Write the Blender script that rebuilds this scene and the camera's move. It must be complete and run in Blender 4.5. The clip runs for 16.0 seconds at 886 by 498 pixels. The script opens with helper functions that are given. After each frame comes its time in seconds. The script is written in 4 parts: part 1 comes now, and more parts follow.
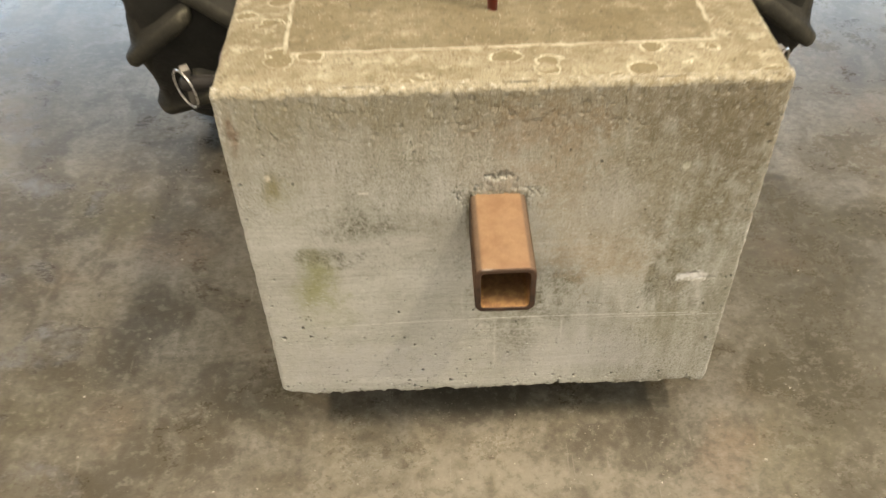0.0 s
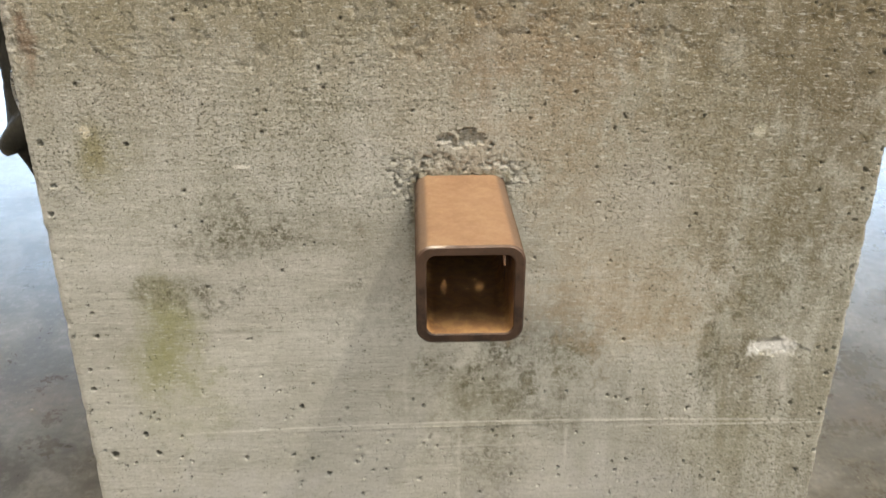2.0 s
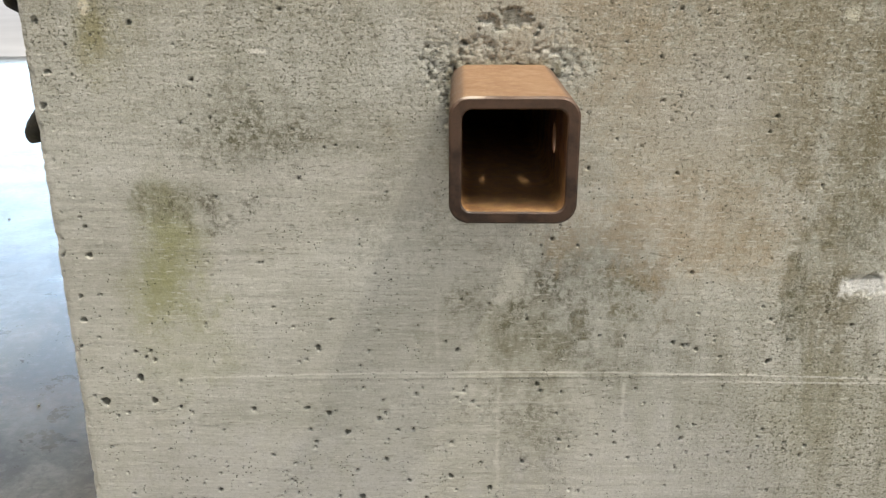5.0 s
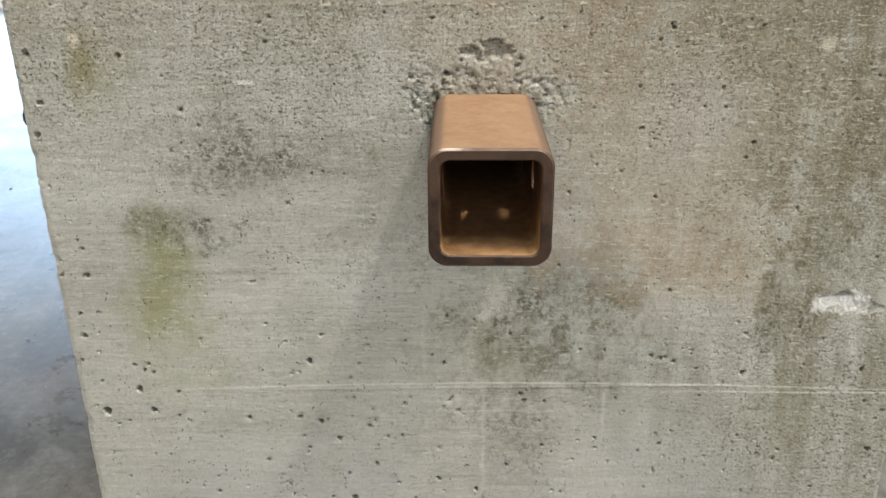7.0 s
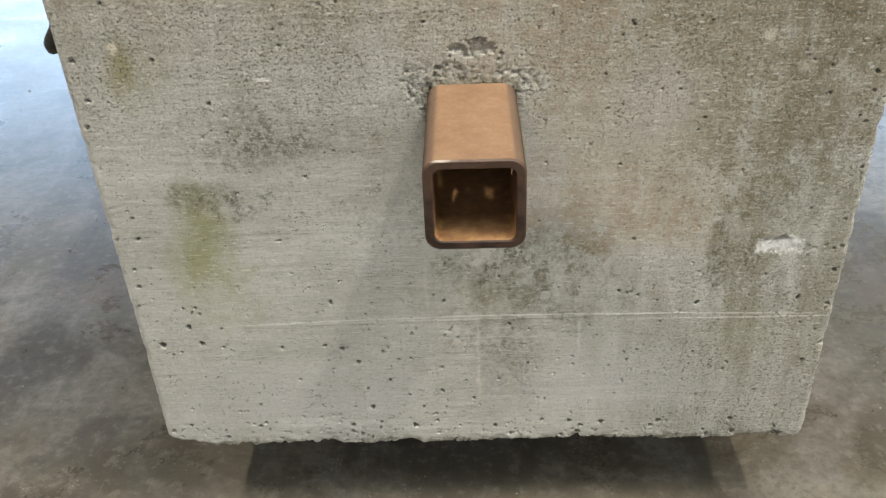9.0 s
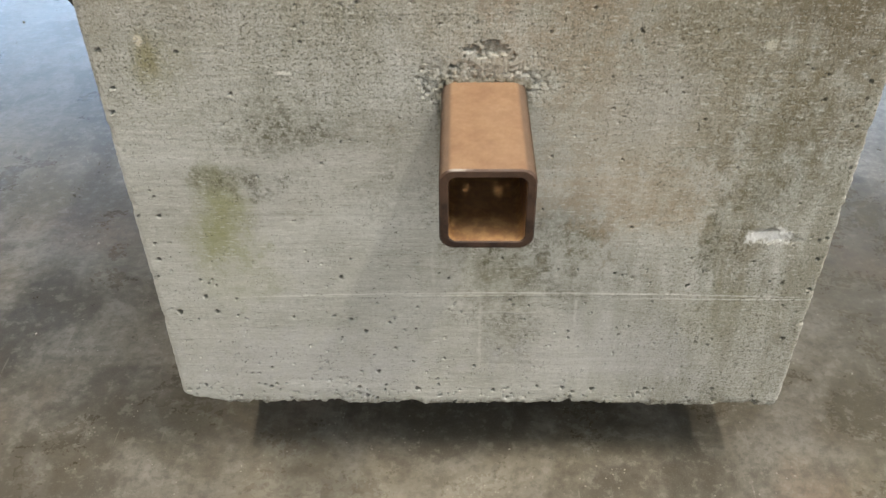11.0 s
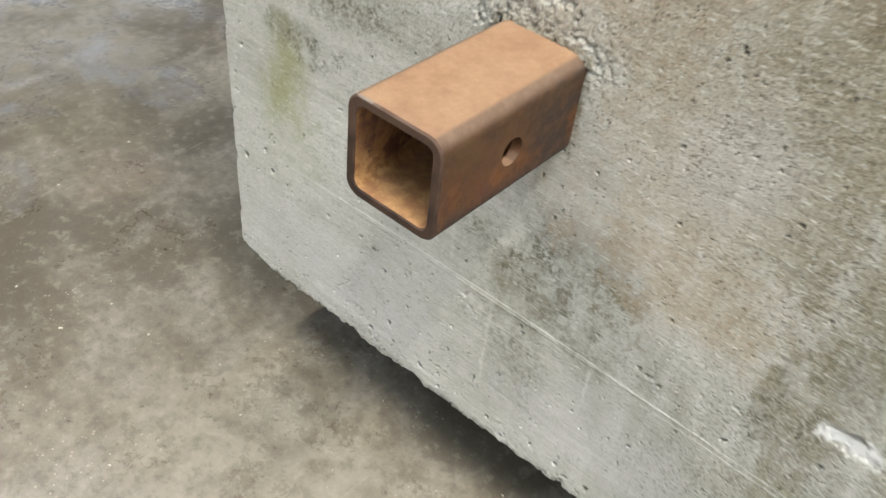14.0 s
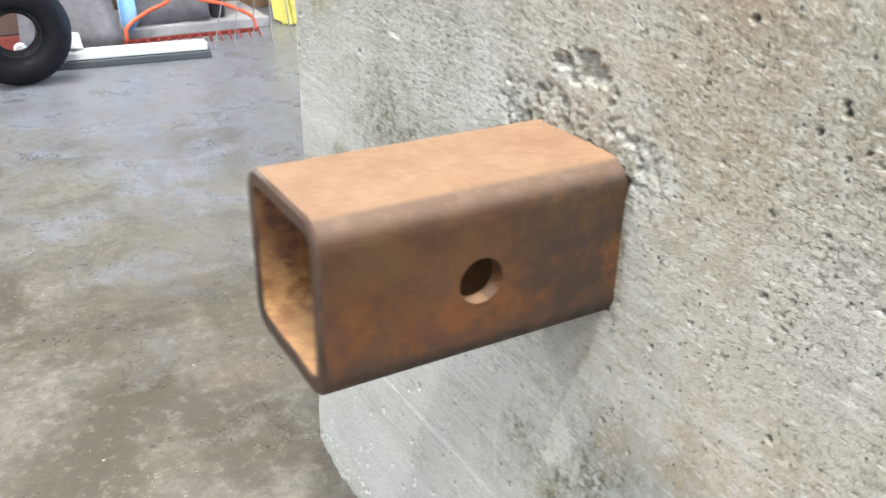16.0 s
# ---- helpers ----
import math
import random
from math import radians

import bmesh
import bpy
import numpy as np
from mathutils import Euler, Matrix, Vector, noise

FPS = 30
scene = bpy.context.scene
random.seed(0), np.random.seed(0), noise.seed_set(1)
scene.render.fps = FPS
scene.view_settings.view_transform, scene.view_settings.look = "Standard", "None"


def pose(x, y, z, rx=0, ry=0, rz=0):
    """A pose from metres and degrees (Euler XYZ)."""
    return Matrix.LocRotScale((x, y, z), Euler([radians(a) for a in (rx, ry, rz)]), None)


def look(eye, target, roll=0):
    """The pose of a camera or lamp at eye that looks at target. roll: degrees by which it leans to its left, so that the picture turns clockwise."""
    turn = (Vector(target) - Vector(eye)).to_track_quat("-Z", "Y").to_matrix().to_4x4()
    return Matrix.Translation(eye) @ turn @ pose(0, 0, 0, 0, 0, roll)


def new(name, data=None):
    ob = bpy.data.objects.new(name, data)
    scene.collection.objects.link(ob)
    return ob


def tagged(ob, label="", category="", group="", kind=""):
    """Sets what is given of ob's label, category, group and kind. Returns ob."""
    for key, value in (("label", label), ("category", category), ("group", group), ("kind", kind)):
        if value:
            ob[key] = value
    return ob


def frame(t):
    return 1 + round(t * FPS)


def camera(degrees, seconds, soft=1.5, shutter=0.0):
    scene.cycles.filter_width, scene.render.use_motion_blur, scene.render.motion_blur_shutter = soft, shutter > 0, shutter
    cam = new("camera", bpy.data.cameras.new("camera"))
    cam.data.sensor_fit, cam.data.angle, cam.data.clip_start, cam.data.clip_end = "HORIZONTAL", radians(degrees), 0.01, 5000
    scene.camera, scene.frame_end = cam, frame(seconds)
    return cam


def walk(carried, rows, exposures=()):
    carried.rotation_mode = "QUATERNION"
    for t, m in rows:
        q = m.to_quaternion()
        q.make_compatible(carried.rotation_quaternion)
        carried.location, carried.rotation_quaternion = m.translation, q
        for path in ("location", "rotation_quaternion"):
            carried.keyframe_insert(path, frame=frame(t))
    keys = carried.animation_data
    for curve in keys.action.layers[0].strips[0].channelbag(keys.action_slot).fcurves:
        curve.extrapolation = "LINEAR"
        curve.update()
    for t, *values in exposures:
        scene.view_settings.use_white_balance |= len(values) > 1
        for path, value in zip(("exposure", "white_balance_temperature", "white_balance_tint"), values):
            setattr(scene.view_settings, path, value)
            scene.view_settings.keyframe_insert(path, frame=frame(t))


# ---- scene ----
cam = camera(53.2, 16.0, 1.4, 0.4)
EXPOSURES = [(0.0, -0.14, 7900, 12), (1.0, -0.03, 7350, 12), (1.5, -0.08, 7150, 11.5), (2.0, -0.15, 7100, 12), (2.5, -0.21, 7000, 11.5), (3.0, -0.18, 6950, 11.5), (3.5, -0.17, 6750, 10.5), (4.1, -0.17, 6850, 10.5), (6.5, -0.17, 6500, 10.5), (8.5, -0.29, 6550, 11), (11.0, -0.28, 6500, 11), (12.5, -0.28, 6550, 11.5), (13.0, -0.02, 6400, 11), (13.5, 0.06, 6350, 11), (14.0, 0.11, 6200, 10.5), (14.5, 0.22, 6100, 10.5), (15.0, 0.25, 6080, 11), (15.5, 0.30, 6120, 11.5), (16.0, 0.49, 5900, 11.5)]
PATH = [
    (0, (-0.07, -0.767, 1.106), (-0.056, 0.677, -0.278), -1.7),
    (0.5, (-0.092, -0.689, 0.883), (-0.024, 0.833, -0.412), -0.6),
    (1, (-0.085, -0.644, 0.738), (-0.01, 1.038, -0.341), -0.2),
    (1.5, (-0.071, -0.611, 0.699), (0.016, 1.182, -0.183), 0.3),
    (2, (-0.032, -0.589, 0.667), (0.034, 1.228, -0.166), 0.1),
    (2.5, (-0.037, -0.556, 0.63), (0.02, 1.337, -0.012), 1.6),
    (3, (-0.028, -0.557, 0.584), (-0.007, 1.345, -0.033), 2.0),
    (3.5, (-0.029, -0.565, 0.54), (-0.023, 1.343, -0.058), 1.8),
    (4, (-0.026, -0.555, 0.518), (-0.027, 1.358, -0.067), 0.9),
    (4.2, (-0.027, -0.556, 0.515), (-0.042, 1.353, -0.081), 0.5),
    (6.3, (-0.024, -0.54, 0.556), (-0.071, 1.339, -0.128), -0.6),
    (6.5, (-0.019, -0.538, 0.561), (-0.073, 1.343, -0.115), -0.8),
    (7, (-0.014, -0.552, 0.58), (-0.054, 1.292, -0.194), -0.4),
    (7.5, (-0.012, -0.569, 0.609), (-0.021, 1.234, -0.256), -0.6),
    (8, (-0.012, -0.585, 0.639), (-0.033, 1.177, -0.308), -1.4),
    (8.5, (-0.01, -0.599, 0.688), (-0.045, 1.102, -0.362), -2.2),
    (8.7, (0.0, -0.606, 0.693), (-0.06, 1.088, -0.368), -2.8),
    (10.8, (-0.024, -0.601, 0.777), (-0.05, 0.97, -0.461), -0.1),
    (11, (-0.019, -0.605, 0.769), (-0.05, 0.967, -0.466), -0.5),
    (11.5, (-0.043, -0.62, 0.743), (-0.081, 0.981, -0.456), -0.4),
    (12, (-0.059, -0.606, 0.738), (-0.047, 1.014, -0.435), 0.4),
    (12.5, (0.003, -0.608, 0.785), (0.047, 0.96, -0.456), 2.1),
    (13, (0.171, -0.621, 0.766), (-0.032, 0.868, -0.554), 9.1),
    (13.5, (0.233, -0.518, 0.75), (-0.368, 0.83, -0.599), 7.1),
    (14, (0.24, -0.391, 0.696), (-0.64, 0.804, -0.645), 7.3),
    (14.5, (0.246, -0.331, 0.595), (-0.924, 0.86, -0.506), 7.7),
    (15, (0.287, -0.331, 0.58), (-1.102, 0.795, -0.315), 5.6),
    (15.5, (0.277, -0.295, 0.591), (-1.204, 0.726, -0.284), 2.8),
    (16, (0.259, -0.208, 0.565), (-1.291, 0.698, -0.317), 1.0),
]
walk(cam, [(t, look(eye, target, roll)) for t, eye, target, roll in PATH], EXPOSURES)


# ---- light ----
HX0, HX1, HY0, HY1, HZ = -2.55, 5.2, -5.0, 3.7, 3.8
FAR_X, STUB_Y = -9.0, 1.7
DOORS, DZ = ((-4.2, -0.9), (0.9, 4.2)), 1.42
WX0, WX1, WZ0, WZ1 = -1.9, 2.7, 1.45, 3.25
EY0, EY1, EZ0, EZ1 = -3.3, -1.3, 1.95, 2.55
RX0, RX1, RY0, RY1 = -1.2, 1.8, -2.2, -1.0


def sky_world():
    w = bpy.data.worlds.new("overcast_sky")
    scene.world = w
    w.use_nodes = True
    nt = w.node_tree
    sky = nt.nodes.new("ShaderNodeTexSky")
    sky.sky_type, sky.sun_disc = "NISHITA", False
    sky.sun_elevation, sky.sun_rotation = radians(45), radians(0)
    nt.links.new(sky.outputs["Color"], nt.nodes["Background"].inputs["Color"])
    nt.nodes["Background"].inputs["Strength"].default_value = 0.1


def area_lamp(name, m, sx, sy, watts, colour):
    d = bpy.data.lights.new(name, "AREA")
    d.shape, d.size, d.size_y, d.energy, d.color = "RECTANGLE", sx, sy, watts, colour
    ob = new(name, d)
    ob.matrix_world = m
    return ob


WARM = (1.0, 0.925, 0.80)
DAY = (0.50, 0.72, 1.0)
SOFT_DAY = (0.97, 1.0, 0.98)
STRIPS = [(-1.87, -0.6, 0.92), (1.2, -0.6, 0.95), (2.25, -0.6, 0.75)]
LAMP_Z = 3.55
sky_world()
for sx_, sy_, k in STRIPS:
    area_lamp("strip_lamp", pose(sx_, sy_, LAMP_Z - 0.09), 0.13, 1.2, 120 * k, WARM)
for x0_, x1_ in DOORS:
    area_lamp("door_daylight", pose((x0_ + x1_) / 2, HY1 + 0.1, DZ / 2, -90, 0, 0), x1_ - x0_ - 0.1, DZ - 0.1, 35 * (x1_ - x0_), DAY)
# unseen front opening with a lamp, added to fill the block's face
area_lamp("front_fill_lamp", pose(0.4, HY0 + 0.1, 2.35, 84, 0, 0), 4.4, 1.7, 50, SOFT_DAY)
area_lamp("side_window_daylight", pose(HX1 + 0.1, (EY0 + EY1) / 2, (EZ0 + EZ1) / 2, 0, 90, 0), EZ1 - EZ0 - 0.04, EY1 - EY0 - 0.04, 120, SOFT_DAY)
# unseen overhead opening with a lamp, added as soft fill from above
area_lamp("roof_fill_lamp", pose((RX0 + RX1) / 2, (RY0 + RY1) / 2, HZ + 0.05), RX1 - RX0 - 0.04, RY1 - RY0 - 0.04, 66, SOFT_DAY)
sun = new("sun", bpy.data.lights.new("sun", "SUN"))
sun.data.energy, sun.data.angle, sun.data.color = 4.5, radians(3), (1.0, 0.96, 0.90)
sun.matrix_world = look((0, 24, 10), (0, 14, 0))


# ---- outline of the block and of the steel tube in it ----
BX0, BX1, BZ0, BZ1, BD = -0.294, 0.304, 0.092, 0.600, 0.40


def flare(x, z):
    """The block widens slightly towards its top."""
    k = np.clip((z - 0.22) / (BZ1 - 0.22), 0, 1)
    return x + k * np.where(x < 0, 0.0046 * x / -BX0, 0.0032 * x / BX1)


# ---- material tools ----
class Mat:
    """A node material with short calls for the usual nodes."""

    def __init__(self, name, rough=0.6, metal=0.0, colour=(0.5, 0.5, 0.5)):
        self.m = bpy.data.materials.new(name)
        self.m.use_nodes = True
        self.nt = self.m.node_tree
        self.b = self.nt.nodes["Principled BSDF"]
        self.b.inputs["Roughness"].default_value = rough
        self.b.inputs["Metallic"].default_value = metal
        self.b.inputs["Base Color"].default_value = (*colour, 1)
        self.pos = self.nt.nodes.new("ShaderNodeTexCoord").outputs["Object"]
        self.height = None

    def n(self, kind, **inputs):
        nd = self.nt.nodes.new(kind)
        for k, v in inputs.items():
            self.put(nd.inputs[k.replace("_", " ")], v)
        return nd

    def put(self, socket, v):
        if isinstance(v, bpy.types.NodeSocket):
            self.nt.links.new(v, socket)
        elif isinstance(v, tuple) and len(v) == 3 and len(socket.default_value) == 4:
            socket.default_value = (*v, 1)
        else:
            socket.default_value = v

    def scaled(self, sx, sy, sz, at=(0, 0, 0)):
        nd = self.n("ShaderNodeMapping", Vector=self.pos)
        nd.inputs["Scale"].default_value = (sx, sy, sz)
        nd.inputs["Location"].default_value = at
        return nd.outputs["Vector"]

    def noise(self, scale, detail=4.0, rough=0.55, vec=None):
        return self.n("ShaderNodeTexNoise", Vector=vec or self.pos, Scale=float(scale), Detail=float(detail), Roughness=rough).outputs["Fac"]

    def voronoi(self, scale, vec=None, rand=1.0):
        return self.n("ShaderNodeTexVoronoi", Vector=vec or self.pos, Scale=float(scale), Randomness=rand).outputs["Distance"]

    def step(self, v, a, b, lo=0.0, hi=1.0):
        nd = self.n("ShaderNodeMapRange", Value=v)
        nd.interpolation_type = "SMOOTHSTEP"
        for k, val in zip(("From Min", "From Max", "To Min", "To Max"), (a, b, lo, hi)):
            nd.inputs[k].default_value = val
        return nd.outputs["Result"]

    def math(self, op, a, b=0.0):
        nd = self.nt.nodes.new("ShaderNodeMath")
        nd.operation = op
        self.put(nd.inputs[0], a)
        self.put(nd.inputs[1], b)
        return nd.outputs[0]

    def mul(self, a, b):
        return self.math("MULTIPLY", a, b)

    def mix(self, f, a, b, kind="MIX"):
        nd = self.nt.nodes.new("ShaderNodeMix")
        nd.data_type, nd.blend_type = "RGBA", kind
        self.put(nd.inputs[0], f)
        self.put(nd.inputs[6], a)
        self.put(nd.inputs[7], b)
        return nd.outputs[2]

    def axis(self, k):
        return self.n("ShaderNodeSeparateXYZ", Vector=self.pos).outputs[k]

    def blob(self, x, z, rx, rz, soft=0.6, ragged=None):
        """A stain or painted tone with a soft, ragged outline on an upright face, centred at x, z."""
        v = self.n("ShaderNodeVectorMath", **{}).outputs[0]
        nd = v.node
        nd.operation = "SUBTRACT"
        self.put(nd.inputs[0], self.pos)
        nd.inputs[1].default_value = (x, 0, z)
        m = self.n("ShaderNodeVectorMath")
        m.operation = "MULTIPLY"
        self.put(m.inputs[0], v)
        m.inputs[1].default_value = (1 / rx, 0, 1 / rz)
        ln = self.n("ShaderNodeVectorMath")
        ln.operation = "LENGTH"
        self.put(ln.inputs[0], m.outputs[0])
        d = ln.outputs["Value"]
        if ragged is not None:
            d = self.math("ADD", d, ragged)
        return self.step(d, 1.0 + soft, 1.0 - soft)

    def bump(self, h, dist=0.001, strength=1.0):
        nd = self.n("ShaderNodeBump", Height=h, Strength=strength, Distance=dist)
        if self.height is not None:
            self.put(nd.inputs["Normal"], self.height)
        self.height = nd.outputs["Normal"]
        self.put(self.b.inputs["Normal"], self.height)

    def colour(self, c):
        self.put(self.b.inputs["Base Color"], c)

    def rough(self, r):
        self.put(self.b.inputs["Roughness"], r)


def plain(name, colour, rough=0.6, metal=0.0, grain=60.0, vary=0.25, bump=0.0004):
    """Paint, plastic or metal with slight unevenness at two scales."""
    a = Mat(name, rough, metal, colour)
    big, small = a.noise(grain * 0.12, 3), a.noise(grain, 5)
    dark = tuple(c * (1 - vary) for c in colour)
    lite = tuple(min(1, c * (1 + vary * 0.5)) for c in colour)
    a.colour(a.mix(a.step(a.math("ADD", a.mul(big, 0.6), a.mul(small, 0.4)), 0.3, 0.7), dark, lite))
    a.rough(a.step(small, 0.2, 0.8, max(0.05, rough - 0.1), min(1, rough + 0.1)))
    a.bump(small, bump)
    return a.m


def concrete_face():
    a = Mat("cast_concrete", 0.9)
    # coordinates shaken a little, so that streaks waver
    plain_pos = a.pos
    mv = a.n("ShaderNodeVectorMath")
    mv.operation = "MULTIPLY_ADD"
    a.put(mv.inputs[0], a.n("ShaderNodeTexNoise", Vector=a.pos, Scale=9.0, Detail=3.0).outputs["Color"])
    mv.inputs[1].default_value = (0.03, 0.03, 0.016)
    a.put(mv.inputs[2], plain_pos)
    a.pos = mv.outputs[0]
    streak = a.noise(1, 6, 0.7, a.scaled(9, 9, 300))
    broad = a.noise(1, 4, 0.6, a.scaled(3.5, 3.5, 55))
    rain = a.noise(1, 5, 0.65, a.scaled(46, 46, 6))
    a.pos = plain_pos
    fine, tiny, mid, big = a.noise(620, 4, 0.75), a.noise(1500, 2, 0.6), a.noise(95, 6, 0.68), a.noise(10, 6, 0.62)
    x, z = a.axis("X"), a.axis("Z")
    base = a.mix(a.step(big, 0.33, 0.68), (0.418, 0.412, 0.360), (0.526, 0.522, 0.484))
    base = a.mix(a.mul(a.step(broad, 0.42, 0.66), 0.35), base, (0.56, 0.55, 0.515))
    base = a.mix(a.mul(a.step(streak, 0.46, 0.66), 0.36), base, (0.62, 0.61, 0.57))
    base = a.mix(a.mul(a.step(streak, 0.44, 0.30), 0.30), base, (0.27, 0.258, 0.210))
    base = a.mix(a.mul(a.step(mid, 0.50, 0.66), 0.24), base, (0.262, 0.252, 0.200))
    # the skin is washed off towards the top and the right
    up = a.step(a.math("ADD", z, a.mul(big, 0.14)), 0.38, 0.62)
    right = a.step(a.math("ADD", x, a.mul(big, 0.14)), 0.10, 0.33)
    weather = a.math("MAXIMUM", up, a.mul(right, 0.85))
    high = a.step(a.math("ADD", z, a.mul(big, 0.06)), 0.46, 0.62)
    base = a.mix(a.mul(a.mul(weather, a.step(rain, 0.30, 0.66)), 0.36), base, (0.264, 0.252, 0.180))
    runs = a.mul(a.step(rain, 0.36, 0.62), a.step(big, 0.36, 0.60, 0.30, 1.0))
    base = a.mix(a.mul(a.mul(right, runs), 0.66), base, (0.203, 0.187, 0.124))
    base = a.mix(a.mul(a.mul(high, a.step(rain, 0.25, 0.60, 0.45, 1.0)), 0.66), base, (0.262, 0.212, 0.135))
    # fine drawn lines from the form boards
    drawn = a.noise(1, 4, 0.7, a.scaled(45, 45, 800))
    smooth_skin = a.math("SUBTRACT", 1.0, a.mul(weather, 0.75))
    base = a.mix(a.mul(smooth_skin, a.step(drawn, 0.52, 0.64, 0, 0.26)), base, (0.66, 0.645, 0.60))
    base = a.mix(a.mul(smooth_skin, a.step(drawn, 0.47, 0.36, 0, 0.24)), base, (0.215, 0.202, 0.165))
    rag = a.math("SUBTRACT", a.mul(a.noise(1, 8, 0.75, a.scaled(40, 40, 28)), 5.2), 2.6)
    clump = a.step(a.noise(60, 7, 0.75), 0.40, 0.58, 0.12, 1.0)
    spot = a.mul(clump, a.step(a.noise(1, 6, 0.75, a.scaled(260, 260, 220)), 0.46, 0.54, 0.08, 1.0))
    soft_spot = a.mul(a.step(mid, 0.36, 0.62, 0.55, 1.0), a.step(streak, 0.35, 0.6, 0.7, 1.0))
    green, dark, tan = (0.275, 0.282, 0.105), (0.088, 0.083, 0.054), (0.42, 0.325, 0.215)
    olive, brown = (0.172, 0.165, 0.105), (0.150, 0.118, 0.066)

    def stain(sx, sz, rx, rz, colour, k, speckled=True, soft=0.6, jag=None):
        nonlocal base
        f = a.mul(a.blob(sx, sz, rx, rz, soft, rag if jag is None else a.mul(rag, jag)), k)
        if jag is None:
            f = a.mul(f, spot if speckled else soft_spot)
        base = a.mix(f, base, colour)

    # algae on the flank away from the weather
    stain(-0.217, 0.336, 0.017, 0.034, green, 0.66, False, 0.8, 0.6)
    stain(-0.221, 0.300, 0.026, 0.022, green, 0.42, False, 0.8, 0.6)
    stain(-0.212, 0.262, 0.044, 0.030, green, 0.26, False)
    stain(-0.214, 0.366, 0.020, 0.010, olive, 0.85)
    stain(-0.216, 0.366, 0.026, 0.014, olive, 0.40, False)
    stain(-0.250, 0.476, 0.010, 0.018, (0.24, 0.215, 0.095), 0.75, False, 0.7, 0.6)
    stain(-0.246, 0.462, 0.018, 0.018, (0.28, 0.26, 0.14), 0.45, False)
    # smears of black mould
    stain(-0.166, 0.424, 0.030, 0.016, dark, 0.66)
    stain(-0.148, 0.411, 0.034, 0.014, dark, 0.62)
    stain(-0.178, 0.403, 0.030, 0.012, dark, 0.55)
    stain(-0.176, 0.361, 0.034, 0.012, dark, 0.75)
    stain(-0.150, 0.420, 0.060, 0.036, olive, 0.36, False)
    stain(-0.100, 0.400, 0.060, 0.024, olive, 0.34)
    stain(-0.060, 0.350, 0.040, 0.024, dark, 0.30)
    stain(0.024, 0.290, 0.036, 0.020, dark, 0.95)
    stain(0.014, 0.280, 0.040, 0.022, olive, 0.55, False)
    # next two: grey stain under the tube with its soft shadow painted in
    stain(0.052, 0.306, 0.050, 0.036, (0.20, 0.196, 0.16), 0.30, False)
    stain(0.062, 0.330, 0.046, 0.024, (0.17, 0.17, 0.15), 0.55, False)
    stain(0.060, 0.312, 0.040, 0.018, dark, 0.75)
    stain(0.084, 0.298, 0.020, 0.022, olive, 0.80)
    stain(0.066, 0.256, 0.030, 0.016, dark, 0.65)
    stain(0.040, 0.250, 0.070, 0.022, olive, 0.40, False)
    stain(0.034, 0.196, 0.022, 0.036, dark, 0.60)
    stain(0.034, 0.196, 0.034, 0.050, olive, 0.34, False)
    stain(-0.010, 0.214, 0.036, 0.010, dark, 0.35)
    # tan wash and dark runs beside the pale chip
    stain(0.125, 0.352, 0.070, 0.030, tan, 0.42, False)
    stain(0.130, 0.420, 0.110, 0.090, (0.37, 0.285, 0.185), 0.40, False)
    stain(0.150, 0.320, 0.060, 0.016, tan, 0.28, False)
    stain(0.199, 0.308, 0.007, 0.034, dark, 0.95)
    stain(0.201, 0.306, 0.010, 0.036, olive, 0.60, False)
    stain(0.224, 0.300, 0.009, 0.028, dark, 0.90)
    stain(0.226, 0.298, 0.014, 0.034, (0.20, 0.17, 0.10), 0.55, False)
    stain(0.240, 0.348, 0.030, 0.022, dark, 0.75)
    stain(0.245, 0.360, 0.045, 0.034, olive, 0.45, False)
    stain(0.250, 0.425, 0.022, 0.032, dark, 0.75)
    stain(0.246, 0.420, 0.030, 0.050, olive, 0.42, False)
    stain(0.200, 0.395, 0.030, 0.026, dark, 0.42)
    stain(0.222, 0.212, 0.040, 0.040, (0.27, 0.26, 0.17), 0.42, False)
    stain(0.160, 0.500, 0.024, 0.050, brown, 0.50)
    stain(0.205, 0.480, 0.080, 0.080, brown, 0.70)
    stain(0.190, 0.470, 0.090, 0.090, (0.24, 0.215, 0.145), 0.50, False)
    stain(0.262, 0.545, 0.060, 0.060, brown, 0.80, False)
    stain(0.275, 0.470, 0.036, 0.060, brown, 0.45, False)
    stain(0.140, 0.570, 0.150, 0.030, brown, 0.62, False)
    stain(-0.080, 0.574, 0.130, 0.026, (0.20, 0.172, 0.10), 0.60, False)
    stain(-0.100, 0.505, 0.050, 0.036, (0.20, 0.19, 0.12), 0.50)
    stain(-0.235, 0.565, 0.050, 0.030, (0.25, 0.225, 0.14), 0.45, False)
    stain(0.040, 0.545, 0.060, 0.030, (0.27, 0.195, 0.125), 0.60, False)
    stain(0.075, 0.500, 0.040, 0.060, (0.33, 0.250, 0.165), 0.40, False)
    # pale washed places, and small single marks
    stain(0.136, 0.440, 0.030, 0.036, (0.58, 0.575, 0.555), 0.42, False)
    stain(-0.120, 0.386, 0.036, 0.010, (0.62, 0.61, 0.58), 0.50, False)
    stain(-0.240, 0.384, 0.040, 0.004, (0.66, 0.65, 0.62), 0.45, False)
    stain(-0.160, 0.150, 0.110, 0.035, (0.57, 0.56, 0.56), 0.55, False)
    stain(0.120, 0.165, 0.090, 0.040, (0.57, 0.56, 0.56), 0.5, False)
    stain(-0.150, 0.122, 0.040, 0.006, (0.68, 0.67, 0.63), 0.75, False)
